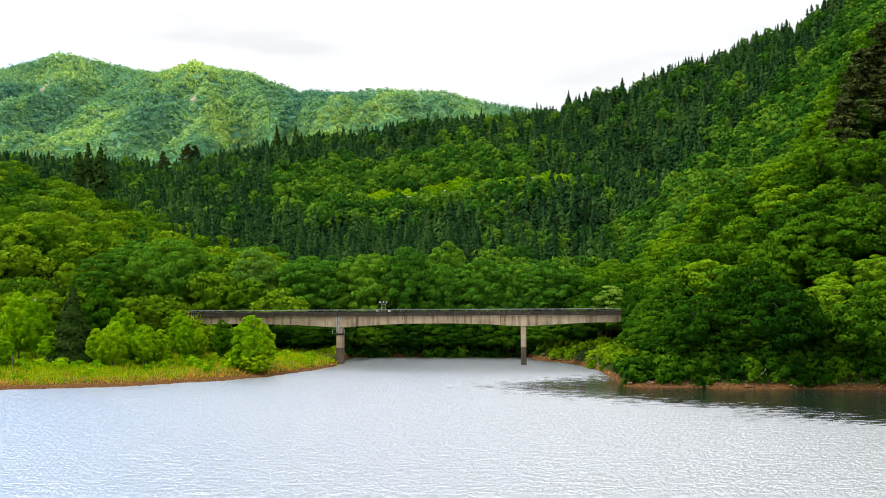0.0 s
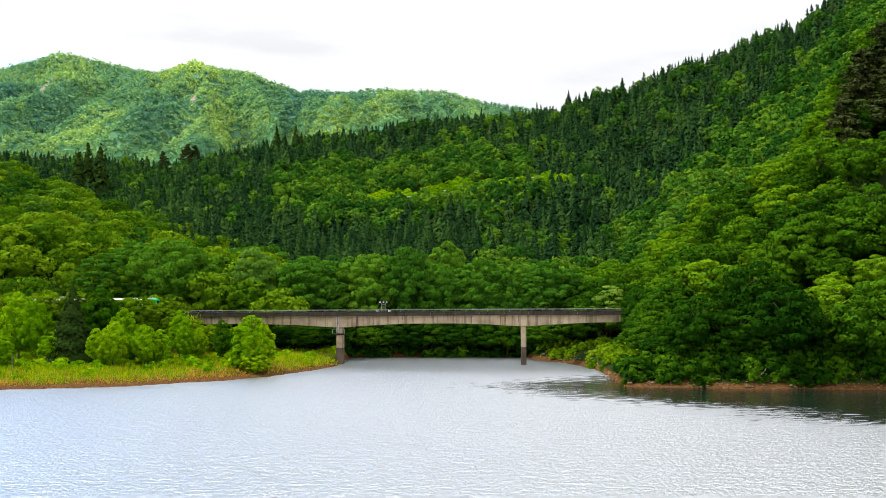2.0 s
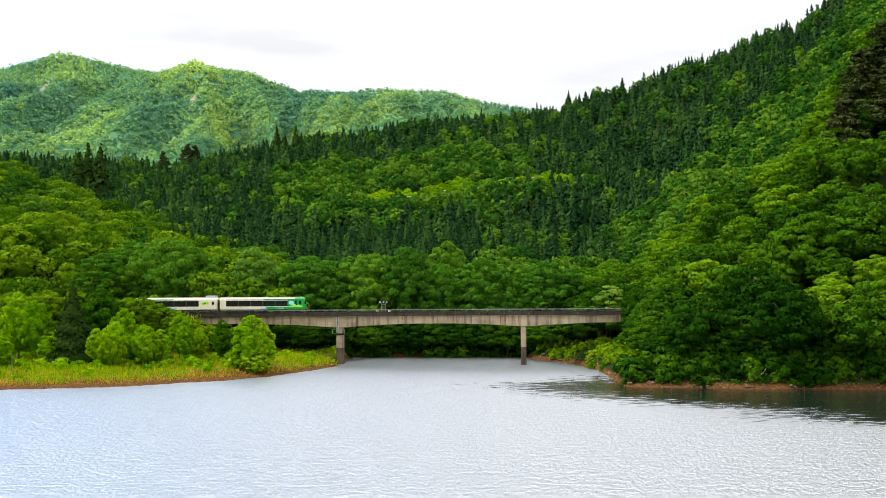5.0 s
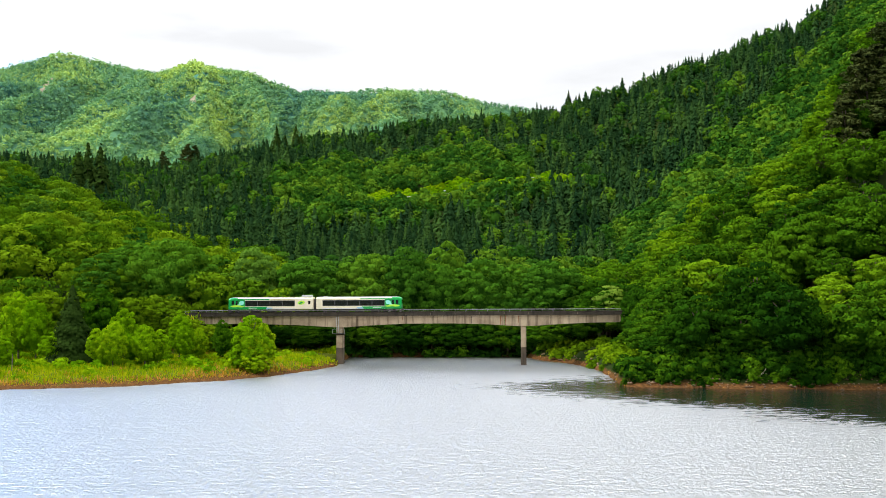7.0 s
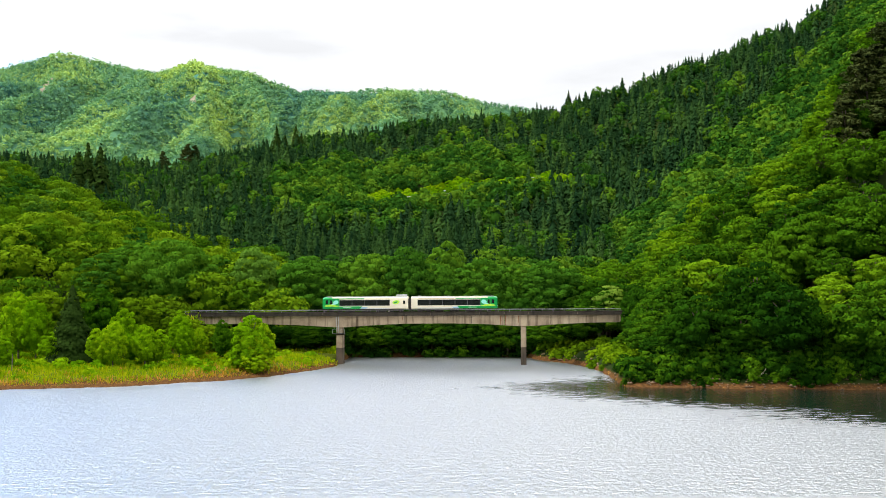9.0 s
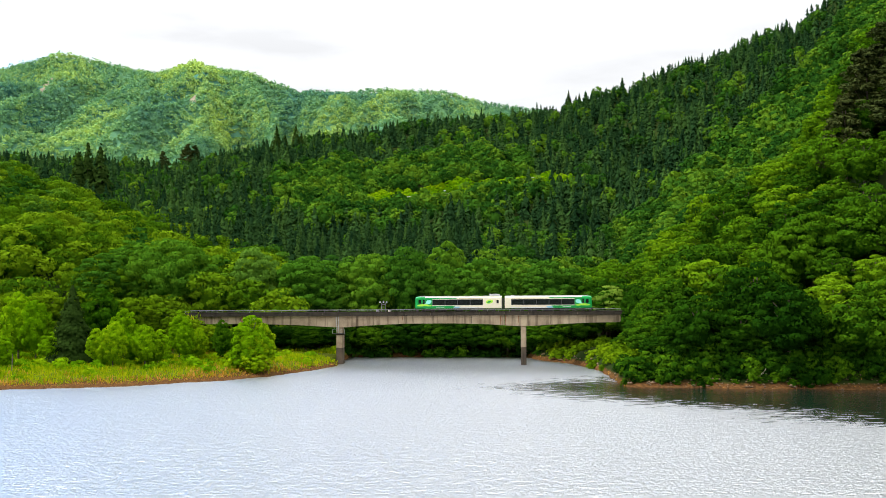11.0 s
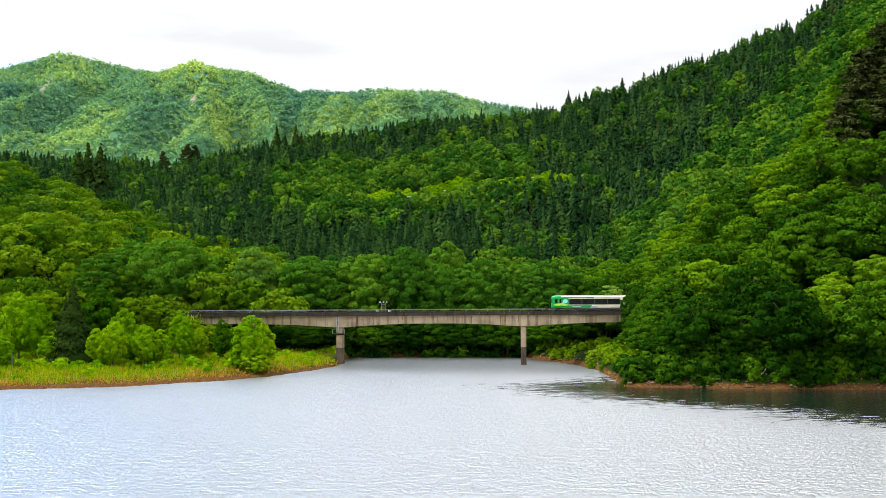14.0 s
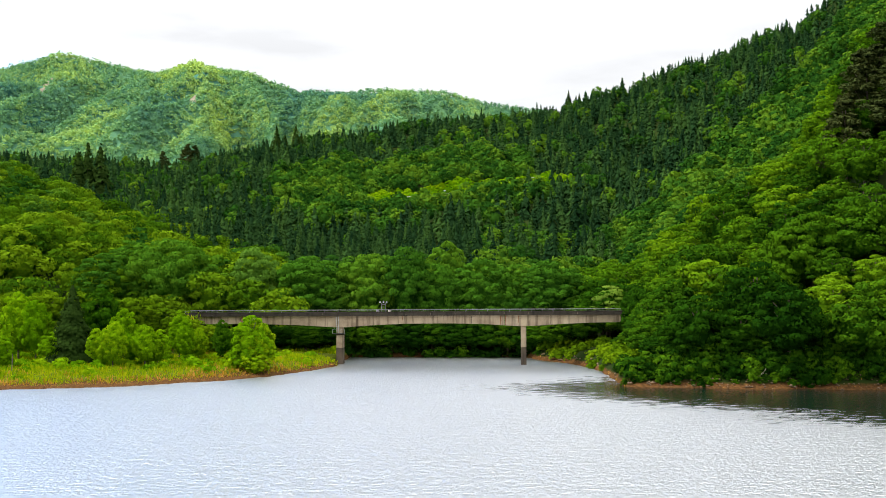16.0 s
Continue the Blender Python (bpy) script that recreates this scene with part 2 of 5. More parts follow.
M["brown_line"] = plain("tan_band", (0.40, 0.30, 0.13), 0.4, 0, 0.08, 1)
M["roof_grey"] = plain("roof_paint", (0.62, 0.63, 0.60), 0.45, 0, 0.08, 2)
M["unit_grey"] = plain("roof_unit_paint", (0.42, 0.42, 0.41), 0.5, 0, 0.12, 2)
M["under"] = plain("underframe_grime", (0.045, 0.042, 0.04), 0.7, 0.2, 0.35, 3)
M["glass"] = plain("dark_window_glass", (0.012, 0.014, 0.015), 0.06, 0, 0.1, 1, 0.6)
M["seat"] = plain("seat_cloth", (0.20, 0.20, 0.19), 0.9, 0, 0.2, 3)


# ---------------------------------------------------------------- the lie of the land
RNG = np.random.default_rng(7)
LATTICE = np.random.default_rng(3).random((256, 256))


def value_noise(x, y):
    xi, yi = np.floor(x).astype(int), np.floor(y).astype(int)
    fx, fy = x - xi, y - yi
    fx, fy = fx * fx * (3 - 2 * fx), fy * fy * (3 - 2 * fy)
    a, b = LATTICE[xi % 256, yi % 256], LATTICE[(xi + 1) % 256, yi % 256]
    c, d = LATTICE[xi % 256, (yi + 1) % 256], LATTICE[(xi + 1) % 256, (yi + 1) % 256]
    return (a * (1 - fx) + b * fx) * (1 - fy) + (c * (1 - fx) + d * fx) * fy


def fbm(x, y, scale, octaves=4):
    """Fractal noise between about -1 and 1."""
    total, amp = 0.0, 1.0
    for o in range(octaves):
        total = total + amp * (value_noise(x / scale * 2 ** o + 17.3 * o, y / scale * 2 ** o + 5.1 * o) * 2 - 1)
        amp *= 0.5
    return total / 1.6


# Bearings are 1000 * x / y as seen from the view point over the lake.
SHORE_B = (-900, -414, -309, -203, -161, -118, -99, -90, 77, 93, 119, 146, 163, 170, 273, 414, 900)
SHORE_Y = (150, 186.5, 192, 205, 213, 229, 240, 268, 269, 257, 248, 229, 203, 193, 189, 187, 150)
HILL_B = np.array((-600, -414, -260, -100, 0, 95, 170, 240, 330, 414, 600))
HILL_Y = np.array((300, 420, 600, 900, 1300))
HILL_Z = np.array((
    (30, 22, 13, 9, 9, 10, 9, 23, 45, 78, 110),
    (66, 55, 29, 20, 22, 22, 24, 40, 56, 105, 150),
    (80, 70, 57, 60, 65, 72, 68, 86, 110, 150, 200),
    (125, 120, 114, 137, 150, 157, 174, 197, 229, 290, 330),
    (130, 110, 100, 105, 115, 120, 140, 170, 200, 240, 270)), float)
RIDGE_B = (-900, -414, -393, -377, -367, -348, -327, -303, -290, -268, -256, -236, -219, -207, -192, -176, -161, -147, -137, -124, -92, -62, 0, 40, 93, 300, 900)
RIDGE_Z = (440, 538, 554, 564, 575, 573, 558, 545, 535, 530, 536, 557, 544, 536, 535, 524, 506, 494, 480, 483, 479, 488, 483, 454, 435, 420, 420)


def rail_y(x):
    return 245.4 - 0.055 * x


def rail_z(x):
    return 11.75 + 0.0066 * x


def smooth(a, b, v):
    t = np.clip((v - a) / (b - a), 0, 1)
    return t * t * (3 - 2 * t)


def hill_table(b, y):
    i = np.clip(np.searchsorted(HILL_B, b) - 1, 0, len(HILL_B) - 2)
    j = np.clip(np.searchsorted(HILL_Y, y) - 1, 0, len(HILL_Y) - 2)
    u = np.clip((b - HILL_B[i]) / (HILL_B[i + 1] - HILL_B[i]), 0, 1)
    u = 0.5 * u + 0.5 * u * u * (3 - 2 * u)
    v = np.clip((y - HILL_Y[j]) / (HILL_Y[j + 1] - HILL_Y[j]), 0, 1)
    low = HILL_Z[j, i] * (1 - u) + HILL_Z[j, i + 1] * u
    high = HILL_Z[j + 1, i] * (1 - u) + HILL_Z[j + 1, i + 1] * u
    return low * (1 - v) + high * v


def ground_height(x, y):
    x, y = np.asarray(x, float), np.asarray(y, float)
    b = 1000 * x / np.maximum(y, 120)
    shore = np.interp(b, SHORE_B, SHORE_Y) + 1.3 * fbm(x, y, 9, 3)
    d = y - shore
    at300 = hill_table(b, np.full_like(y, 300.0))
    # the flat spit on the western side, the steep wooded banks elsewhere
    run = np.clip(d / np.maximum(300 - shore, 1), 0, 1)
    steep = 0.25 + at300 * run + 1.6 * smooth(0, 5, d)
    flat = 0.25 + 1.6 * smooth(0, 14, d) + 0.02 * np.clip(d, 0, 60)
    flat = flat + (at300 - flat) * smooth(252, 300, y)
    near = np.where(b < -92, flat, steep)
    z = np.where(y < 300, near, hill_table(b, y))
    rough = smooth(0, 70, d) * np.clip(y / 500, 0.3, 2.2)
    z = z + rough * (5.0 * fbm(x + 90, y, 130, 4)) * (b > -1e9)
    # the far mountain with its spurs and gullies
    crest = np.interp(b, RIDGE_B, RIDGE_Z)
    t = np.clip((y - 1880) / 720, 0, 1)
    # sharp spurs that run down the face, side spurs between them
    u = x + 0.42 * (y - 2000) + 60 * fbm(x, y, 260, 2)
    spur = 1 - 2.4 * np.abs(fbm(u + 140, y * 0.30, 270, 2))
    side = 1 - 2.2 * np.abs(fbm(x - 0.5 * y, y * 0.6, 125, 3))
    env = np.sin(np.pi * np.clip(t * 1.02, 0, 1)) ** 0.7
    far = crest * (0.24 + 0.76 * t ** 1.1) + env * (150 * spur + 60 * side - 112)
    far = np.where(t < 0.96, np.minimum(far, crest * (y / 2600) * 0.985), far)
    foot = np.interp(b, (-900, -414, -330, -255, -150), (236, 234, 226, 208, 120)) + 14 * fbm(x, y, 90, 3)
    far = np.maximum(far, foot * np.exp(-((y - 1490) / 120) ** 2))
    far = np.where(y > 2600, crest * (1 - (y - 2600) / 1500), far)
    far = np.where(y < 1880, crest * 0.24 * smooth(1050, 1350, y), far)
    z = np.maximum(z, np.where(y > 1050, far, -50))
    z = np.where(y > 1300, np.maximum(far, z * np.clip(1 - (y - 1300) / 500, 0, 1)), z)
    # railway: an embankment west of the bridge, a cutting east of it
    off = np.abs(y - rail_y(x))
    bed = rail_z(x) - 0.42
    fill = bed - np.maximum(off - 3.2, 0) / 1.4
    cut = bed + np.maximum(off - 2.7, 0) * 6.0
    z = np.where((x < -56.0) & (x > -400), np.maximum(z, fill), z)
    z = np.where((x > 40) | (x < -56), np.minimum(z, cut), z)
    # lake bed
    z = np.where(d < 0, np.maximum(-0.05 + d * 0.12, -6), z)
    # the bank that the view point stands on
    # its high rise behind is unseen, added to block low sky light
    back = -6 + 23.0 * smooth(14, -6, y) + 0.52 * np.clip(-y - 12, 0, 400)
    z = np.where(y < 60, np.maximum(z * 0 - 6, back), z)
    return z


WATER_DRIFT = (2.2, -3.2)


def build_ground():
    def spaced(a, b, step):
        return np.arange(a, b, step)
    ys = np.concatenate([spaced(-420, -20, 50), spaced(-20, 20, 5), spaced(20, 160, 20), spaced(160, 275, 1.6),
                         spaced(275, 460, 6), spaced(460, 1000, 14), spaced(1000, 2700, 20), spaced(2700, 3900, 120)])
    us = np.concatenate([spaced(-1.6, -0.6, 0.1), spaced(-0.6, 0.6, 0.0065), spaced(0.6, 1.61, 0.1)])
    U, Y = np.meshgrid(us, ys)
    X = U * np.maximum(Y, 190)
    Z = ground_height(X, Y) - 26 * smooth(1330, 1420, Y) * (1 - smooth(2620, 2700, Y)) - 50 * smooth(1850, 1950, Y) * (1 - smooth(2600, 2680, Y))
    n, m = X.shape
    co = np.stack([X, Y, Z], -1).reshape(-1, 3)
    idx = np.arange(n * m).reshape(n, m)
    quads = np.stack([idx[:-1, :-1], idx[:-1, 1:], idx[1:, 1:], idx[1:, :-1]], -1).reshape(-1, 4)
    ob = mesh_object("ground", co, quads, M["ground"])
    ob.data.shade_smooth()
    return tagged(ob, "wooded valley ground with red-brown soil along the waterline", "ground", kind="structure")


def mesh_from(name, co, faces, material, tint=None):
    """A mesh from arrays: co (n, 3), faces (m, 3) or (m, 4)."""
    me = bpy.data.meshes.new(name)
    faces = np.asarray(faces, np.int32)
    k = faces.shape[1]
    me.vertices.add(len(co))
    me.vertices.foreach_set("co", np.ascontiguousarray(co, np.float32).ravel())
    me.loops.add(faces.size)
    me.loops.foreach_set("vertex_index", faces.ravel())
    me.polygons.add(len(faces))
    me.polygons.foreach_set("loop_start", np.arange(0, faces.size, k, dtype=np.int32))
    me.update(calc_edges=True)
    if material:
        me.materials.append(material)
    if tint is not None:
        at = me.attributes.new("tint", "FLOAT", "POINT")
        at.data.foreach_set("value", np.ascontiguousarray(tint, np.float32))
    return me


def mesh_object(name, co, faces, material, tint=None):
    return new(name, mesh_from(name, co, faces, material, tint))


build_ground()


def build_water():
    xs, ys = np.linspace(-420, 420, 43), np.linspace(-30, 330, 19)
    X, Y = np.meshgrid(xs, ys)
    co = np.stack([X, Y, X * 0], -1).reshape(-1, 3)
    idx = np.arange(X.size).reshape(X.shape)
    quads = np.stack([idx[:-1, :-1], idx[:-1, 1:], idx[1:, 1:], idx[1:, :-1]], -1).reshape(-1, 4)
    ob = mesh_object("lake_water", co, quads, M["water"])
    return tagged(ob, "wind-rippled grey lake water reflecting a white sky", "water", kind="structure")


lake = build_water()


# ---------------------------------------------------------------- plants
def cards(centres, normals, size, rng, aspect=0.55):
    """Leaf sprays: one pointed four-cornered blade for each centre, facing along its normal."""
    n = len(centres)
    r = rng.normal(size=(n, 3))
    a = np.cross(normals, r)
    a /= np.linalg.norm(a, axis=1, keepdims=True) + 1e-9
    c = np.cross(normals, a)
    s = (size * rng.uniform(0.65, 1.35, n))[:, None]
    droop = normals * s * 0.18
    v = np.stack([centres + a * s, centres - a * s * 0.55 + c * s * aspect * 1.25 - droop, centres - a * s * 0.55 - c * s * aspect * 1.25 - droop], 1)
    return v.reshape(-1, 3), np.arange(3 * n).reshape(n, 3)


def unit(v):
    return v / (np.linalg.norm(v, axis=-1, keepdims=True) + 1e-9)


def crown_points(rng, radius, height, base, clumps, leaves, lump=0.36, flat=0.55):
    """Leaf sprays on the outer side of flattened clumps that sit on an uneven dome: centres, normals, tints."""
    ang = np.arange(clumps) * 2.39996 + rng.uniform(-0.5, 0.5, clumps)
    up = np.linspace(-0.4, 0.99, clumps) + rng.uniform(-0.06, 0.06, clumps)
    ring = np.sqrt(1 - np.clip(np.abs(up), 0, 0.99) ** 2)
    wob = rng.uniform(0.80, 1.04, clumps)
    mid = base + height * 0.45
    reach = radius * (1 - lump * 0.5)
    c = np.stack([np.cos(ang) * ring * reach * wob, np.sin(ang) * ring * reach * wob, mid + up * height * 0.5 * wob], 1)
    per = leaves // clumps
    lr = radius * lump * rng.uniform(0.65, 1.35, clumps)
    out = unit(c - np.array((0, 0, mid)) + np.array((0, 0, 0.45 * radius)))
    d = unit(rng.normal(size=(clumps, per, 3)))
    along = (d * out[:, None, :]).sum(-1, keepdims=True)
    d = np.where(along < -0.1, d - 2 * along * out[:, None, :], d)
    p = c[:, None, :] + d * lr[:, None, None] * np.array((1, 1, flat)) * rng.uniform(0.86, 1.10, (clumps, per, 1))
    n = unit(d * np.array((0.85, 0.85, 1.0)) + rng.normal(scale=0.2, size=d.shape))
    tint = np.repeat(rng.uniform(-0.12, 0.12, clumps), per)
    return p.reshape(-1, 3), n.reshape(-1, 3), tint


def heart(radius, height, z0, rng, seg=7, rows=5):
    """The closed inside of a crown, uneven, to be tinted dark as inner shade."""
    v, f = [], []
    for i in range(rows + 1):
        a = np.pi * i / rows
        for j in range(seg):
            w = 2 * np.pi * (j + 0.5 * (i % 2)) / seg
            r = radius * rng.uniform(0.82, 1.1)
            v.append((math.sin(a) * math.cos(w) * r, math.sin(a) * math.sin(w) * r, z0 + height * (0.5 - 0.5 * math.cos(a))))
    for i in range(rows):
        for j in range(seg):
            p, q = i * seg + j, i * seg + (j + 1) % seg
            f += [(p, q, q + seg), (p, q + seg, p + seg)]
    return np.array(v), np.array(f)


def join(parts):
    vs, fs, o = [], [], 0
    for v, f in parts:
        vs.append(v)
        fs.append(f + o)
        o += len(v)
    return np.concatenate(vs), np.concatenate(fs)


def broad_crown(seed, radius, height, base, clumps, leaves, size, flat=0.55, lump=0.36, core_mesh=(7, 5), inside=6):
    rng = np.random.default_rng(seed)
    p, n, tint = crown_points(rng, radius, height, base, clumps, leaves, lump, flat)
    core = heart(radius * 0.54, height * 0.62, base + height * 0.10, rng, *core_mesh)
    # core and inner leaves tinted darker to stand for shade inside the crown
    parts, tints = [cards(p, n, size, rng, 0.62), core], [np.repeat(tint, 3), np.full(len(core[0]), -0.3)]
    if inside:
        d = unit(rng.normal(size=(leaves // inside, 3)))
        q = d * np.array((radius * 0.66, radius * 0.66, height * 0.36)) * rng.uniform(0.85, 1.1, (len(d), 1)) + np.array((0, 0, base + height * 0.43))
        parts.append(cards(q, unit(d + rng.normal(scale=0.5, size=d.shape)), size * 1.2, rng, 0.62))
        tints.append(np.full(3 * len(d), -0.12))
    v, f = join(parts)
    return v, f, np.concatenate(tints)


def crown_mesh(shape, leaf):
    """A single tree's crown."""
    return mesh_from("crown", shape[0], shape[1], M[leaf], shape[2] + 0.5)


def conifer_shape(seed, height, radius, tiers, spikes):
    """A cedar: drooping ragged skirts of branches, narrowing to a leader."""
    rng = np.random.default_rng(seed)
    v, f = [], []
    for t in range(tiers):
        k = t / tiers
        z = height * (0.04 + 0.96 * k)
        r = radius * (1 - k) ** 0.8 * rng.uniform(0.85, 1.15) + 0.12
        drop = height / tiers * 1.25
        turn = rng.uniform(0, 6.3)
        for s in range(spikes):
            a = turn + 2 * np.pi * s / spikes + rng.uniform(-0.25, 0.25)
            rr = r * rng.uniform(0.65, 1.2)
            w = np.pi / spikes * 1.15
            o = len(v)
            v += [(0, 0, z + drop * 0.75),
                  (math.cos(a - w) * rr * 0.62, math.sin(a - w) * rr * 0.62, z + drop * 0.05),
                  (math.cos(a) * rr, math.sin(a) * rr, z - drop * 0.22),
                  (math.cos(a + w) * rr * 0.62, math.sin(a + w) * rr * 0.62, z + drop * 0.05)]
            f.append((o, o + 1, o + 2, o + 3))
    return np.array(v), np.array(f)


def cedar_crown(seed, height, radius, sprays, size, tiers=12, spikes=7):
    """A cedar: drooping sprays of needles round a ragged inner cone, narrowing to a pointed leader."""
    rng = np.random.default_rng(seed)
    k = np.clip(1.02 - np.sqrt(rng.random(sprays)), 0, 0.985)
    a = rng.uniform(0, 2 * np.pi, sprays)
    bough = 0.84 + 0.10 * np.sin(a * 5 + k * 23 + seed) + 0.10 * np.sin(k * height * 2.1 + seed) + rng.normal(scale=0.10, size=sprays)
    r = radius * (1 - k) ** 0.85 * np.clip(bough, 0.35, 1.2) + 0.06
    p = np.stack([np.cos(a) * r, np.sin(a) * r, height * (0.05 + 0.95 * k) - 0.12 * r], 1)
    n = unit(np.stack([np.cos(a), np.sin(a), np.full(sprays, 0.75)], 1) + rng.normal(scale=0.14, size=(sprays, 3)))
    iv, iq = conifer_shape(seed + 1, height * 0.97, radius * 0.84, tiers, spikes)
    inner = iv, np.concatenate([iq[:, :3], iq[:, (0, 2, 3)]])
    v, f = join([cards(p, n, size * (1.15 - 0.6 * k), rng, 0.6), inner])
    tint = np.concatenate([np.repeat(rng.uniform(-0.05, 0.05, sprays), 3), np.full(len(iv), -0.03)])
    return v, f, tint


def trunk_mesh(name, height, radius, seed, limbs=4, spread=0.5):
    """A tapered, slightly bent trunk with limbs."""
    rng = random.Random(seed)
    bm = bmesh.new()

    def tube(a, b, r0, r1, seg=6):
        d = (b - a).normalized()
        side = d.orthogonal().normalized()
        other = d.cross(side)
        rings = []
        for p, r in ((a, r0), ((a + b) / 2 + side * r0 * rng.uniform(-1, 1), (r0 + r1) / 2), (b, r1)):
            rings.append([bm.verts.new(p + (side * math.cos(t) + other * math.sin(t)) * r) for t in [2 * math.pi * i / seg for i in range(seg)]])
        for lo, hi in zip(rings, rings[1:]):
            for i in range(seg):
                bm.faces.new((lo[i], lo[(i + 1) % seg], hi[(i + 1) % seg], hi[i]))
    tube(Vector((0, 0, -0.6)), Vector((0, 0, height)), radius * 1.25, radius * 0.35)
    for i in range(limbs):
        z = height * rng.uniform(0.35, 0.85)
        a = rng.uniform(0, 6.28)
        tip = Vector((math.cos(a) * height * spread * 0.5, math.sin(a) * height * spread * 0.5, z + height * 0.25))
        tube(Vector((0, 0, z)), tip, radius * 0.5, radius * 0.15, 5)
    me = bpy.data.meshes.new(name)
    bm.to_mesh(me)
    bm.free()
    me.materials.append(M["bark"])
    return me


def place(x, y, scale=1.0, turn=0.0, sink=0.3, high=1.0):
    z = float(ground_height(np.array([x]), np.array([y]))[0])
    return Matrix.Translation((x, y, z - sink)) @ Matrix.Rotation(turn, 4, "Z") @ Matrix.Diagonal((scale, scale, scale * high, 1))


def scatter(shapes, pts, scales, high, rng, name, material, label, category, tone=None):
    """One object of many plants, each a turned and scaled copy of one of the shapes, set on the ground."""
    V, F, T, o = [], [], [], 0
    pick = rng.integers(0, len(shapes), len(pts))
    z = ground_height(pts[:, 0], pts[:, 1]) - 0.6
    for i, shape in enumerate(shapes):
        sv, sf = shape[:2]
        clump = shape[2] if len(shape) > 2 else np.zeros(len(sv))
        who = np.nonzero(pick == i)[0]
        if not len(who):
            continue
        a = rng.uniform(0, 2 * np.pi, len(who))
        s = scales[who]
        ca, sa = np.cos(a) * s, np.sin(a) * s
        x = sv[None, :, 0] * ca[:, None] - sv[None, :, 1] * sa[:, None] + pts[who, 0, None]
        y = sv[None, :, 0] * sa[:, None] + sv[None, :, 1] * ca[:, None] + pts[who, 1, None]
        zz = sv[None, :, 2] * (s * high[who])[:, None] + z[who, None]
        V.append(np.stack([x, y, zz], -1).reshape(-1, 3))
        F.append((sf[None] + (np.arange(len(who)) * len(sv))[:, None, None] + o).reshape(-1, sf.shape[1]))
        T.append((rng.random(len(who)) if tone is None else tone[who]).repeat(len(sv)) + np.tile(clump, len(who)))
        o += len(who) * len(sv)
    if not V:
        return None
    ob = mesh_object(name, np.concatenate(V), np.concatenate(F), material, np.concatenate(T))
    return tagged(ob, label, category, kind="stuff")


def jittered(x0, x1, y0, y1, step, rng):
    xs, ys = np.arange(x0, x1, step), np.arange(y0, y1, step)
    X, Y = np.meshgrid(xs, ys)
    p = np.stack([X.ravel(), Y.ravel()], 1)
    return p + rng.uniform(-0.45, 0.45, p.shape) * step


def bearing(p):
    return 1000 * p[:, 0] / np.maximum(p[:, 1], 120)


def conifer_share(p):
    """Where the planted cedars stand: the valley foot and the crests; broadleaved wood between."""
    b, y = bearing(p), p[:, 1]
    band = smooth(345, 375, y) * (1 - smooth(500, 580, y)) * smooth(-285, -250, b) * (1 - smooth(140, 190, b)) * (1 - 0.45 * smooth(0, 50, b))
    crest = smooth(700, 780, y + 0.1 * b)
    middle = np.exp(-((b - 10) / 110) ** 2) * smooth(470, 540, y) * (1 - smooth(640, 720, y))
    edge = np.interp(b, (170, 200, 240, 300, 370, 414), (430, 490, 575, 660, 775, 850))
    east = 1.2 * smooth(430, 540, y) * smooth(50, 110, b) - 2.6 * (1 - smooth(-25, 25, y - edge)) * smooth(165, 200, b)
    west = 1.3 * smooth(425, 450, y) * (1 - smooth(-200, -130, b))
    s = np.clip(band + crest + east + west, -0.6, 1) - 0.6 * middle + 0.45 * fbm(p[:, 0], p[:, 1], 90, 3)
    return np.where(y < 345, 0.0, s)


def hill_road(x):
    return 606.0 + 0.02 * x + 3.0 * np.sin(x / 30.0)


def young_belt(p):
    b = bearing(p)
    return (np.abs(b - 5) < 130) & (0.8 * fbm(p[:, 0], p[:, 1], 45, 3) > -0.35 + np.abs(p[:, 1] - 597) / 52)


# bare landslips on the mountain: x, y, half width, half length in metres
LANDSLIPS = ((-922, 2468, 6, 24), (-938, 2490, 4, 18), (-529, 2258, 7, 26))


def on_landslip(x, y):
    bare = np.zeros(np.shape(x), bool)
    for sx, sy, w, h in LANDSLIPS:
        bare |= ((x - sx - 0.25 * (y - sy)) / w) ** 2 + ((y - sy) / h) ** 2 + 0.8 * fbm(x, y, 9, 3) < 1
    return bare


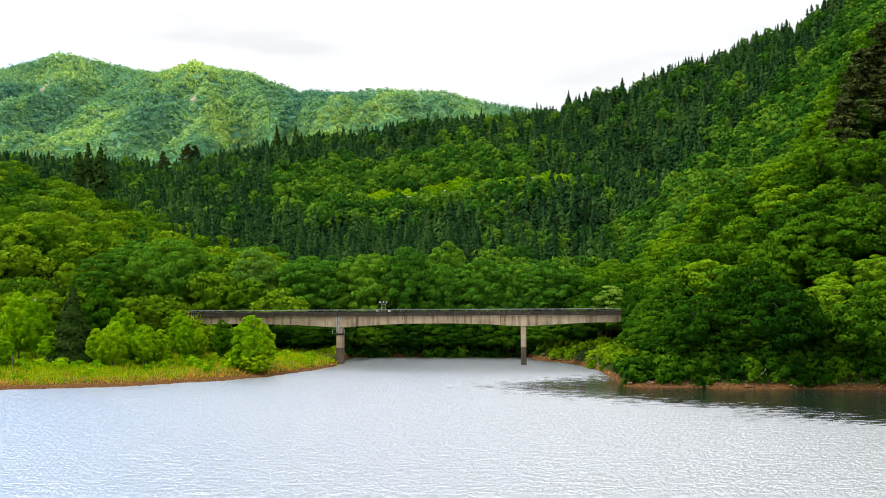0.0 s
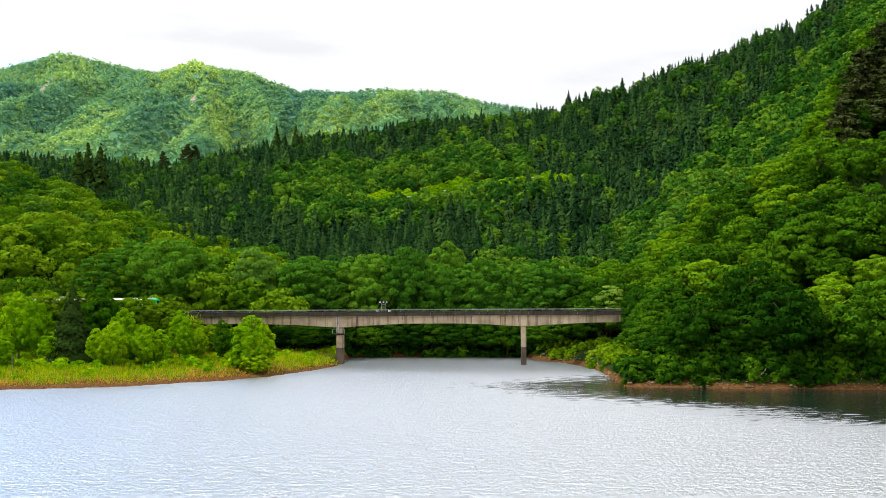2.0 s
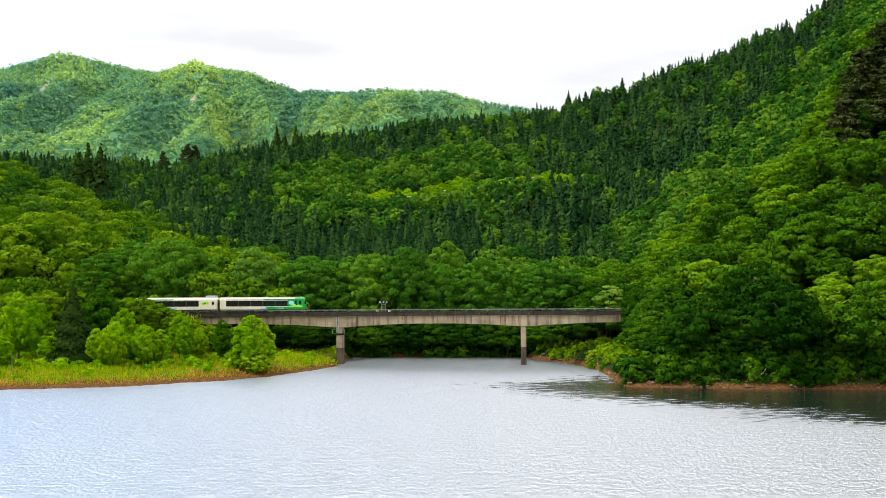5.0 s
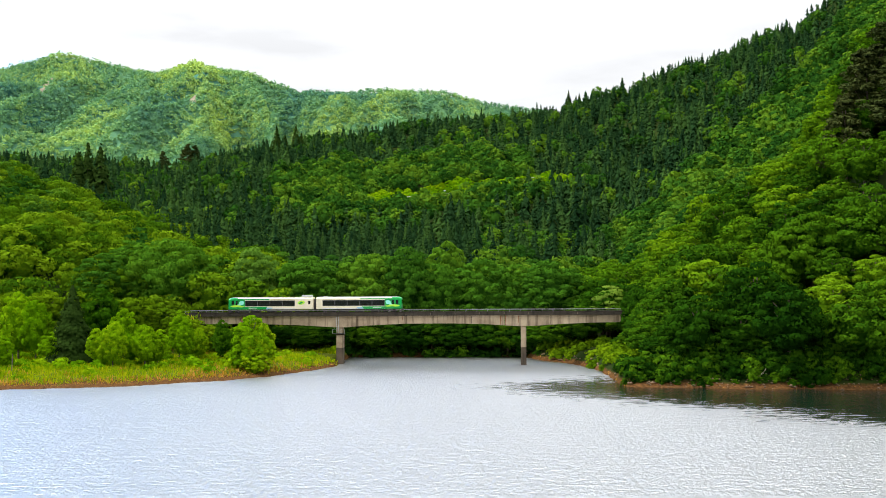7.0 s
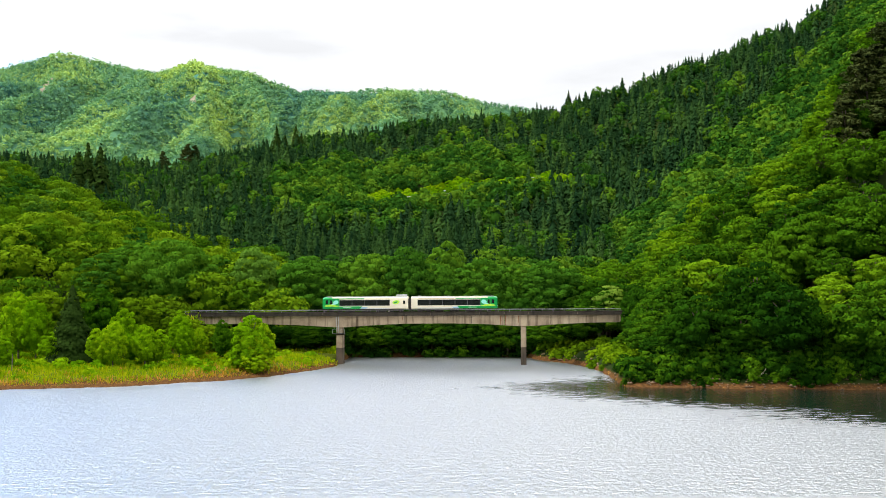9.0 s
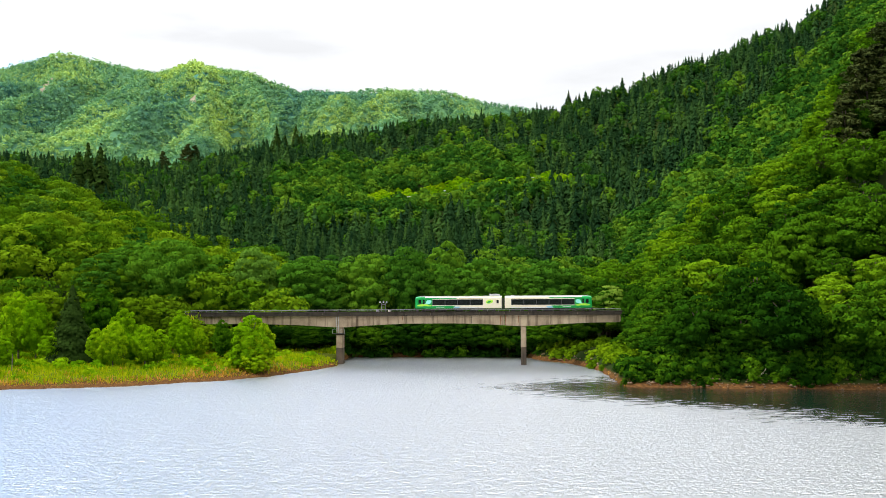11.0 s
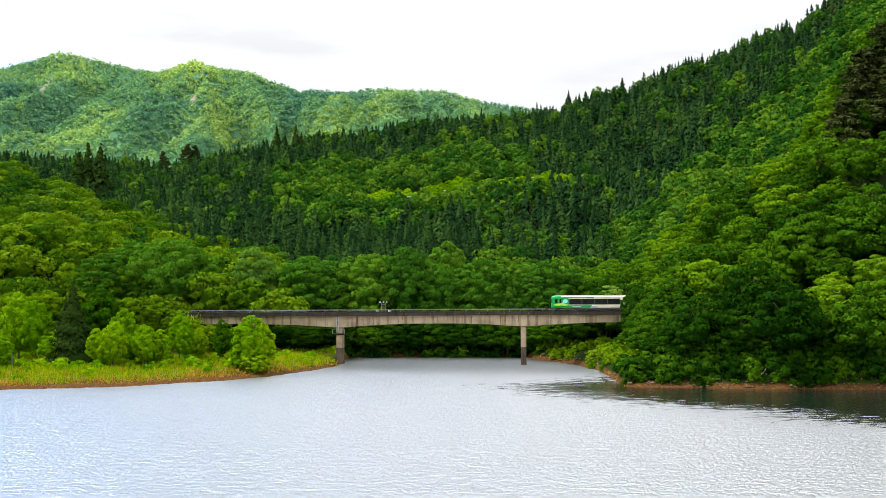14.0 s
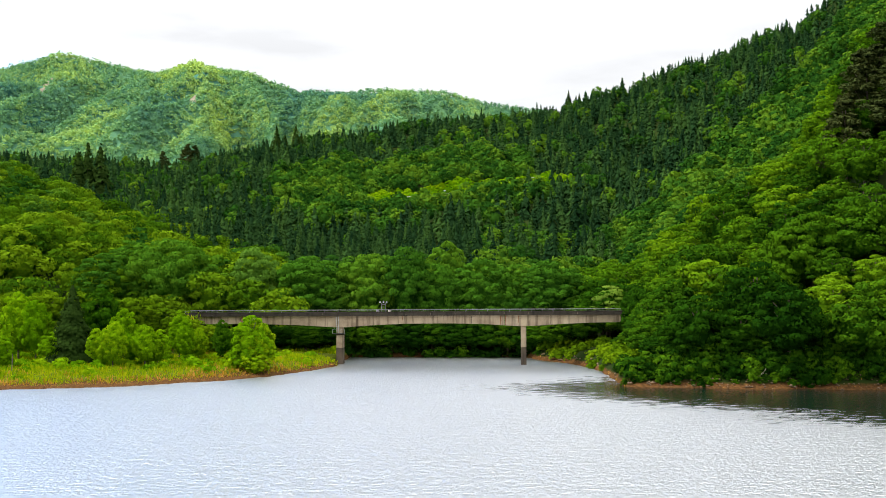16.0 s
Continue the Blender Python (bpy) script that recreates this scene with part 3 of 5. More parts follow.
def build_mountain_forest(rng):
    """The far mountain: undergrowth with bare landslips, and crown beside crown on it."""
    us, ys = np.arange(-0.46, 0.115, 0.003), np.concatenate([np.arange(1335, 1900, 16.0), np.arange(1900, 2650, 4.5)])
    U, Y = np.meshgrid(us, ys)
    X = U * Y
    n, m = X.shape
    idx = np.arange(n * m).reshape(n, m)
    quads = np.stack([idx[:-1, :-1], idx[:-1, 1:], idx[1:, 1:], idx[1:, :-1]], -1).reshape(-1, 4)
    # undergrowth kept near the teal end, as shade between the crowns
    tone = np.clip(0.25 + 0.3 * fbm(X, Y, 60, 3), 0.0, 0.6)
    under = mesh_object("mountain_undergrowth", np.stack([X, Y, ground_height(X, Y) - 5.0 * ~on_landslip(X, Y)], -1).reshape(-1, 3), quads, M["leaf_hazed"], tone.ravel())
    under.data.materials.append(M["landslip"])
    under.data.polygons.foreach_set("material_index", on_landslip(X, Y)[:-1, :-1].ravel().astype(np.int32))
    tagged(under, "undergrowth with bare landslips on a distant mountain, haze and shade in its colour", "forest", kind="stuff")
    tops = [broad_crown(300 + i, 6.6, 11.5, -3.0, 8, 24, 2.6, 0.6, 0.42, (4, 2), 0) for i in range(6)]
    tops = [(v, f, 0.35 * tint) for v, f, tint in tops]
    r = np.concatenate([jittered(-820, 190, 1380, 1640, 10.0, rng), jittered(-1230, 300, 1900, 2630, 10.2, rng)])
    # more trees to the plan's metre where the faces are steep
    for step, least in ((10.5, 0.9), (10.0, 1.5), (10.0, 2.3)):
        e = jittered(-1230, 300, 1900, 2630, step, rng)
        at = ground_height(e[:, 0], e[:, 1])
        rise = np.hypot(ground_height(e[:, 0] + 5, e[:, 1]) - at, ground_height(e[:, 0], e[:, 1] + 5) - at) / 5
        r = np.concatenate([r, e[rise > least]])
    b = bearing(r)
    r = r[(b > -455) & (b < 100) & ~on_landslip(r[:, 0], r[:, 1])]
    b, far = bearing(r), smooth(1500, 1950, r[:, 1])
    # noise paints broad sun and shade; the right part darkened like cloud shadow
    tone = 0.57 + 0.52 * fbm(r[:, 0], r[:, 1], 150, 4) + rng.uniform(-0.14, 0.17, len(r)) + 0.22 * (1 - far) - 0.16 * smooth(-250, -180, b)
    scatter(tops, r, rng.uniform(0.6, 1.2, len(r)), rng.uniform(0.75, 1.15, len(r)), rng, "mountain_forest", M["leaf_hazed"], "yellow-green forest on a distant mountain, haze, sun and shade in its colours", "forest", np.clip(tone, 0.04, 0.98))


def build_forest():
    rng = np.random.default_rng(11)
    cedars = [cedar_crown(40 + i, 14.5, 3.3 + 0.3 * (i % 3), 66, 1.45, 5, 5) for i in range(6)]
    woods = [broad_crown(60 + i, 4.6, 8.5, 2.0, 12, 204, 0.80, 0.55, 0.36, (6, 4), 0) for i in range(5)]
    # behind the near woods, up to the crests
    p = jittered(-560, 620, 348, 985, 6.3, rng)
    b = bearing(p)
    road = (p[:, 1] - hill_road(p[:, 0]) > -24) & (p[:, 1] - hill_road(p[:, 0]) < 5) & (np.abs(p[:, 0] - 15) < 46)
    p = p[(np.abs(b) < 460) & (p[:, 1] < 975) & ~road & ~young_belt(p)]
    share = conifer_share(p)
    mixed = (p[:, 1] > 480) & ((rng.random(len(p)) < 0.08) | (fbm(p[:, 0] + 300, p[:, 1], 34, 2) > 0.55))
    share = np.where(mixed, 0.0, share)
    con = share > rng.uniform(0.15, 0.62, len(p))
    pc, pb = p[con], p[~con]
    # cedars stand closer than broadleaved trees
    pb = pb[rng.random(len(pb)) < 0.68]
    pc = pc[rng.random(len(pc)) < np.where(pc[:, 1] > 700, 0.72, 0.92)]
    size = np.clip(0.90 + 0.3 * fbm(pc[:, 0], pc[:, 1], 22, 2) + rng.uniform(-0.3, 0.3, len(pc)), 0.5, 1.45)
    tall = rng.uniform(0.7, 1.12, len(pc))
    dense = [cedar_crown(50 + i, 17.0, 3.1 + 0.25 * (i % 3), 300, 0.78, 8, 6) for i in range(6)]
    foot = pc[:, 1] < 470
    scatter(dense, pc[foot], size[foot], tall[foot], rng, "cedar_stand", M["needle"], "close dark stand of cedars at the foot of the hills", "forest")
    scatter(cedars, pc[~foot], size[~foot], tall[~foot], rng, "cedar_forest", M["needle"], "dense dark green planted cedar forest covering the hills", "forest")
    front = pb[:, 1] < 450
    close = [broad_crown(70 + i, 4.6, 8.5, 1.6, 18, 540, 0.48, 0.55, 0.34, (6, 4), 9) for i in range(4)]
    scatter(close, pb[front], rng.uniform(0.75, 1.3, front.sum()), rng.uniform(0.85, 1.15, front.sum()), rng, "valley_wood", M["leaf_mid"],
            "green broadleaved trees at the foot of the hills", "forest")
    pb = pb[~front]
    scatter(woods, pb, rng.uniform(0.75, 1.3, len(pb)), rng.uniform(0.85, 1.15, len(pb)), rng, "broadleaf_forest", M["leaf_mid"],
            "fresh green broadleaved forest in patches on the hills", "forest")
    # a belt of pale young growth along the hill road
    young = jittered(-150, 150, 545, 650, 5.2, rng)
    b = bearing(young)
    ok = young_belt(young) & (np.abs(young[:, 1] - hill_road(young[:, 0])) > 4)
    young = young[ok]
    scatter(woods, young, rng.uniform(0.45, 0.8, len(young)), rng.uniform(0.7, 1.0, len(young)), rng, "young_wood", M["bush_bright"],
            "pale lime green young growth beside the hill road", "forest")
    # the western hill, nearer
    fine = [broad_crown(80 + i, 5.6, 9.2, 1.8, 24, 1104, 0.43, 0.55, 0.33, (7, 5), 9) for i in range(5)]
    q = jittered(-230, -30, 262, 440, 9.2, rng)
    b = bearing(q)
    q = q[(b > -520) & (b < np.interp(q[:, 1], (262, 345, 440), (-150, -150, -240))) & (np.abs(q[:, 1] - rail_y(q[:, 0])) > 8)]
    scatter(fine, q, rng.uniform(0.75, 1.3, len(q)), rng.uniform(0.85, 1.15, len(q)), rng, "hillside_wood", M["leaf_hill"],
            "lush green broadleaved wood on the low hill", "forest")
    build_mountain_forest(rng)


build_forest()


def build_east_bank():
    """Single broadleaved trees on the steep eastern bank, thick down to the water."""
    rng = np.random.default_rng(21)
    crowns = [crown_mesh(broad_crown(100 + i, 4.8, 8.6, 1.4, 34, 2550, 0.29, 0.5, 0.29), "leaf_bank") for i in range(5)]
    # for the lowest trees: the bank's shade is in the leaf colour
    dark = [crown_mesh(broad_crown(110 + i, 4.8, 8.6, 1.4, 34, 2550, 0.29, 0.5, 0.29), "leaf_shaded") for i in range(2)]
    trunk = trunk_mesh("trunk", 8.5, 0.24, 5)
    p = jittered(22, 190, 186, 345, 7.9, rng)
    b = bearing(p)
    shore = np.interp(b, SHORE_B, SHORE_Y)
    keep = ((b > 192) | ((b > 130) & (p[:, 1] > 250))) & (b < 450) & (p[:, 1] > shore + 3.4) & (np.abs(p[:, 1] - rail_y(p[:, 0])) > 4.4)
    p = p[keep]
    p = p[np.argsort(p[:, 1])][:292]
    for x, y in p:
        s = rng.choice((0.75, 0.95, 1.05, 1.2, 1.4)) * rng.uniform(0.9, 1.1)
        root = new("broadleaf_tree")
        root.matrix_basis = place(x, y, s, rng.uniform(0, 6.28), 0.4, rng.uniform(0.8, 1.1))
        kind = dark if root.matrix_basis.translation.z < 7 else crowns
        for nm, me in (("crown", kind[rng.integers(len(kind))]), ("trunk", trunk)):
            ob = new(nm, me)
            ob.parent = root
        tagged(root, "leafy tree at the foot of the lake bank, shade in its leaf colour" if kind is dark else "leafy green broadleaved tree on the steep lake bank", "tree", "trees of the eastern bank")


build_east_bank()


# ---------------------------------------------------------------- mesh helpers
def part(name, bm, material, parent, label=""):
    me = bpy.data.meshes.new(name)
    bmesh.ops.recalc_face_normals(bm, faces=bm.faces)
    bm.to_mesh(me)
    bm.free()
    for m in material if isinstance(material, (list, tuple)) else [material]:
        me.materials.append(m)
    ob = new(name, me)
    ob.parent = parent
    return tagged(ob, label)


def add_box(bm, x0, x1, y0, y1, z0, z1, bevel=0.0, m=None):
    vs = [bm.verts.new((x, y, z)) for x in (x0, x1) for y in (y0, y1) for z in (z0, z1)]
    if m is not None:
        for v in vs:
            v.co = m @ v.co
    faces = [bm.faces.new([vs[i] for i in q]) for q in ((0, 1, 3, 2), (4, 6, 7, 5), (0, 4, 5, 1), (2, 3, 7, 6), (0, 2, 6, 4), (1, 5, 7, 3))]
    if bevel:
        edges = list({e for f in faces for e in f.edges})
        bmesh.ops.bevel(bm, geom=edges, offset=bevel, segments=1, affect="EDGES")
    return bm


def box(x0, x1, y0, y1, z0, z1, bevel=0.0):
    return add_box(bmesh.new(), x0, x1, y0, y1, z0, z1, bevel)


def add_tube(bm, a, b, r, seg=6, r2=None):
    a, b = Vector(a), Vector(b)
    d = (b - a).normalized()
    s = d.orthogonal().normalized()
    o = d.cross(s)
    r2 = r if r2 is None else r2
    lo = [bm.verts.new(a + (s * math.cos(t) + o * math.sin(t)) * r) for t in [2 * math.pi * i / seg for i in range(seg)]]
    hi = [bm.verts.new(b + (s * math.cos(t) + o * math.sin(t)) * r2) for t in [2 * math.pi * i / seg for i in range(seg)]]
    for i in range(seg):
        bm.faces.new((lo[i], lo[(i + 1) % seg], hi[(i + 1) % seg], hi[i]))
    bm.faces.new(lo[::-1])
    bm.faces.new(hi)
    return bm


def tube(a, b, r, seg=6, r2=None):
    return add_tube(bmesh.new(), a, b, r, seg, r2)


# ---------------------------------------------------------------- the railway bridge
# Built along its own x axis; the empty carries its skew and gradient.
BRIDGE = pose(0, rail_y(0), rail_z(0), 0, -math.degrees(math.atan(0.0066)), math.degrees(math.atan(-0.055)))
WEST_END, PIER_WEST, PIER_EAST, EAST_END = -59.5, -23.7, 18.35, 47.0
JOINTS = (WEST_END, -46.6, -8.3, 14.0, EAST_END)
UNDER_X = (-60, -46.6, -40, -32, PIER_WEST - 1.2, PIER_WEST + 1.2, -16, -8.3, 2, 10, PIER_EAST - 1.2, PIER_EAST + 1.2, 27, 34, 48)
UNDER_Z = (-2.35, -2.35, -2.45, -2.72, -3.2, -3.2, -2.75, -2.42, -2.40, -2.62, -3.1, -3.1, -2.65, -2.35, -2.25)


def girder(x0, x1, y0, y1, top, step=1.2):
    """A haunched concrete web between two joints."""
    bm = bmesh.new()
    n = max(2, int((x1 - x0) / step))
    prev = None
    for i in range(n + 1):
        x = x0 + (x1 - x0) * i / n
        zb = float(np.interp(x, UNDER_X, UNDER_Z))
        ring = [bm.verts.new(c) for c in ((x, y0, top), (x, y0 + 0.12, zb + 0.05), (x, y0 + 0.2, zb), (x, y1 - 0.2, zb), (x, y1 - 0.12, zb + 0.05), (x, y1, top))]
        if prev:
            for a in range(6):
                bm.faces.new((prev[a], prev[(a + 1) % 6], ring[(a + 1) % 6], ring[a]))
        else:
            bm.faces.new(ring[::-1])
        prev = ring
    bm.faces.new(prev)
    return bm


def build_bridge():
    root = new("railway_bridge")
    root.matrix_basis = BRIDGE
    for a, b in zip(JOINTS, JOINTS[1:]):
        part("girder", girder(a + 0.06, b - 0.06, -1.75, 1.75, -0.60), M["concrete"], root, "weathered grey-brown haunched concrete girder")
        slab = bmesh.new()
        add_box(slab, a + 0.04, b - 0.04, -2.45, 2.45, -0.59, -0.40, 0.03)
        part("deck_slab", slab, M["concrete_dark"], root, "blackened concrete deck slab")
        for s in (-1, 1):
            y0, y1 = sorted((s * 2.42, s * 2.18))
            n = max(1, round((b - a) / 6))
            for i in range(n):
                xa, xb = a + (b - a) * i / n, a + (b - a) * (i + 1) / n
                part("parapet_panel", box(xa + 0.03, xb - 0.03, y0, y1, -0.40, 0.18, 0.03), M["concrete_dark"], root, "soot-blackened concrete parapet panel")
            y0, y1 = sorted((s * 2.48, s * 2.14))
            part("coping", box(a + 0.05, b - 0.05, y0, y1, 0.18, 0.25, 0.02), M["concrete_dark"], root, "dark concrete coping")
    # thin construction joints and rust runs on the visible faces
    for x, w in ((-52.5, 0.05), (-30.4, 0.04), (-2.0, 0.04), (6.6, 0.05), (24.5, 0.05), (33.8, 0.06)):
        zb = float(np.interp(x, UNDER_X, UNDER_Z))
        m = Matrix.Translation((x, 0, 0))
        strip = bmesh.new()
        v = [strip.verts.new(c) for c in ((x - w, -1.756, -0.64), (x + w, -1.756, -0.64), (x + w, -1.642, zb + 0.1), (x - w, -1.642, zb + 0.1))]
        strip.faces.new(v)
        part("joint_stain", strip, M["concrete_dark"], root, "dark joint stain")
    for x, w, d in ((13.2, 0.16, 1.0), (14.3, 0.12, 1.0), (-46.2, 0.2, 0.9), (17.2, 0.1, 0.7), (-9.2, 0.10, 0.6)):
        zb = float(np.interp(x, UNDER_X, UNDER_Z))
        zl = -0.64 + (zb + 0.08 + 0.64) * d
        yl = -1.756 + 0.114 * d
        strip = bmesh.new()
        v = [strip.verts.new(c) for c in ((x - w, -1.757, -0.64), (x + w, -1.757, -0.64), (x + w * 0.5, yl, zl), (x - w * 0.7, yl, zl))]
        strip.faces.new(v)
        part("rust_streak", strip, M["rust"], root, "orange rust streak")
    # piers down to the lake bed
    for px, half, depth, collar in ((PIER_WEST, 0.78, 1.15, True), (PIER_EAST, 0.60, 1.15, False)):
        top = -3.12
        if collar:
            part("pier_neck", box(px - 0.62, px + 0.62, -depth, depth, -4.55, top, 0.05), M["concrete"], root)
            part("pier_cap", box(px - 0.95, px + 0.95, -depth - 0.2, depth + 0.2, -5.0, -4.5, 0.05), M["concrete_dark"], root, "dark concrete pier cap")
            top = -4.98
            walkway = bmesh.new()
            add_box(walkway, px - 1.5, px + 1.35, -depth - 0.95, -depth - 0.22, -4.66, -4.58)
            part("inspection_platform", walkway, M["steel_dark"], root, "steel inspection platform with railing")
            for x in (-1.45, -0.5, 0.45, 1.3):
                part("platform_post", tube((px + x, -depth - 0.9, -4.6), (px + x, -depth - 0.9, -3.55), 0.04), M["steel"], root)
            part("platform_rail", tube((px - 1.45, -depth - 0.9, -3.57), (px + 1.3, -depth - 0.9, -3.57), 0.035), M["steel"], root)
            for x in (-0.55, -0.12):
                part("drain_pipe", tube((px + x, -1.9, -0.7), (px + x, -1.78, -4.5), 0.07), M["steel"], root, "pale grey drain pipe")
        part("pier", box(px - half, px + half, -depth, depth, -7.9, top, 0.08), M["concrete"], root, "tall grey concrete pier")
        part("pier_foot", box(px - half - 0.01, px + half + 0.01, -depth - 0.01, depth + 0.01, -17.0, -7.9, 0.08), M["concrete_wet"], root, "water-stained dark lower pier")
    part("abutment", box(WEST_END - 2.6, WEST_END + 0.02, -2.6, 2.6, -9.0, -0.61, 0.05), M["concrete"], root, "concrete abutment")
    part("abutment", box(EAST_END - 3.0, EAST_END + 2.2, -2.6, 2.6, -9.0, -2.30, 0.05), M["concrete"], root, "concrete abutment")
    # hand rails on both sides
    for s in (-1, 1):
        y = s * 2.31
        for i in range(43):
            x = WEST_END + 0.3 + i * 2.48
            part("railing_post", tube((x, y, 0.25), (x, y, 0.72), 0.022, 5), M["handrail"], root)
        for z in (0.72,):
            part("handrail", tube((WEST_END, y, z), (EAST_END, y, z), 0.035, 5), M["handrail"], root, "weathered galvanised steel handrail")
    return tagged(root, "long weathered concrete railway bridge on two slim piers", "bridge")


def build_track():
    root = new("railway_track")
    root.matrix_basis = BRIDGE
    bm = bmesh.new()
    for x0, x1, half in ((-190, WEST_END, 2.6), (WEST_END, EAST_END, 2.15), (EAST_END, 130, 2.6)):
        vs = [[bm.verts.new((x, y, z)) for y, z in ((-half, -0.39), (-half + 0.4, -0.22), (half - 0.4, -0.22), (half, -0.39))] for x in np.linspace(x0, x1, 20)]
        for a, b in zip(vs, vs[1:]):
            for i in range(4):
                bm.faces.new((a[i], a[(i + 1) % 4], b[(i + 1) % 4], b[i]))
    part("ballast_bed", bm, M["ballast"], root, "brown crushed stone ballast")
    for s in (-1, 1):
        rail = bmesh.new()
        add_box(rail, -190, 130, s * 0.55 - 0.035, s * 0.55 + 0.035, -0.05, 0.0)
        add_box(rail, -190, 130, s * 0.55 - 0.01, s * 0.55 + 0.01, -0.13, -0.05)
        add_box(rail, -190, 130, s * 0.55 - 0.07, s * 0.55 + 0.07, -0.16, -0.13)
        part("rail", rail, M["rail"], root, "steel rail")
    me = None
    for i in range(180):
        x = -110 + i * 1.1
        if me is None:
            first = part("sleeper", box(-0.1, 0.1, -1.0, 1.0, -0.28, -0.162), M["bark"], root)
            me = first.data
            first.location.x = x
        else:
            ob = new("sleeper", me)
            ob.parent = root
            ob.location.x = x
    return tagged(root, "single railway track on brown ballast with timber sleepers", "railway track")


def build_signal():
    root = new("signal_post")
    root.matrix_basis = BRIDGE @ Matrix.Translation((-14.0, 2.75, 0.0))
    for x in (-0.42, 0.42):
        part("post", tube((x, 0, -0.9), (x, 0, 2.25), 0.06), M["handrail"], root)
    for z in (0.7, 1.3, 1.9):
        part("crossbar", tube((-0.42, 0, z), (0.42, 0, z), 0.05), M["handrail"], root)
    part("arm", tube((-0.85, 0, 2.25), (0.85, 0, 2.25), 0.05), M["handrail"], root)
    for x in (-0.8, 0.0, 0.8):
        part("lamp_head", box(x - 0.12, x + 0.12, -0.1, 0.1, 2.3, 2.62, 0.03), M["unit_grey"], root)
    part("cabinet", box(-1.7, -1.0, -0.3, 0.2, 0.05, 0.75, 0.04), M["unit_grey"], root, "pale grey equipment cabinet")
    part("cabinet", box(1.1, 1.6, -0.3, 0.2, 0.05, 0.6, 0.04), M["cream"], root, "cream equipment cabinet")
    part("bracket", box(-1.8, 1.7, -0.4, 0.3, -0.04, 0.05, 0.01), M["steel_dark"], root)
    return tagged(root, "grey steel frame with instrument heads on the bridge's edge", "signal")


build_bridge()
build_track()
build_signal()


# ---------------------------------------------------------------- the train
CAR = 19.7
TRAIN_X = [(t, -109.9 + 11.97 * t - 0.0661 * t * t) for t in range(17)]     # the coupling's place along the track


def cross_section(bm, x, inset=0.0, drop=0.0):
    """The car body's outline at x: upright sides, a rounded roof."""
    w = 1.42 - inset
    pts = [(-w + 0.10, 0.90), (-w, 1.02), (-w, 2.45), (-w + 0.02, 3.10 - drop * 0.5), (-w + 0.16, 3.28 - drop), (-w * 0.55, 3.42 - drop), (0, 3.46 - drop)]
    pts += [(-y, z) for y, z in pts[-2::-1]]
    return [bm.verts.new((x, y, z)) for y, z in pts]


def loft(stations):
    bm = bmesh.new()
    rings = [cross_section(bm, *s) for s in stations]
    n = len(rings[0])
    for a, b in zip(rings, rings[1:]):
        for i in range(n):
            bm.faces.new((a[i], a[(i + 1) % n], b[(i + 1) % n], b[i]))
    bm.faces.new(rings[0][::-1])
    bm.faces.new(rings[-1])
    return bm


def side_panel(x0, x1, z0, z1, out, slant=0.0, s=-1):
    """A thin sheet on the car's side, its far end slanted."""
    bm = bmesh.new()
    y = s * (1.42 + out)
    yi = s * 1.40
    front = [bm.verts.new((x, y, z)) for x, z in ((x0, z0), (x1, z0), (x1 + slant, z1), (x0, z1))]
    back = [bm.verts.new((x, yi, z)) for x, z in ((x0, z0), (x1, z0), (x1 + slant, z1), (x0, z1))]
    bm.faces.new(front)
    bm.faces.new(back[::-1])
    for i in range(4):
        bm.faces.new((front[i], front[(i + 1) % 4], back[(i + 1) % 4], back[i]))
    return bm


def leaf_shape(cx, cz, a, b, out, s, tilt=0.2):
    bm = bmesh.new()
    n = 14
    f, k = [], []
    for i in range(n):
        t = 2 * math.pi * i / n
        u, v = a * math.cos(t), b * math.sin(t)
        x, z = cx + u * math.cos(tilt) - v * math.sin(tilt), cz + u * math.sin(tilt) + v * math.cos(tilt)
        f.append(bm.verts.new((x, s * (1.42 + out), z)))
        k.append(bm.verts.new((x, s * 1.40, z)))
    bm.faces.new(f)
    bm.faces.new(k[::-1])
    for i in range(n):
        bm.faces.new((f[i], f[(i + 1) % n], k[(i + 1) % n], k[i]))
    return bm


def wheel(x, y):
    bm = bmesh.new()
    add_tube(bm, (x, y - 0.06, 0.41), (x, y + 0.06, 0.41), 0.41, 14)
    add_tube(bm, (x, y - 0.08, 0.41), (x, y + 0.08, 0.41), 0.15, 8)
    return bm


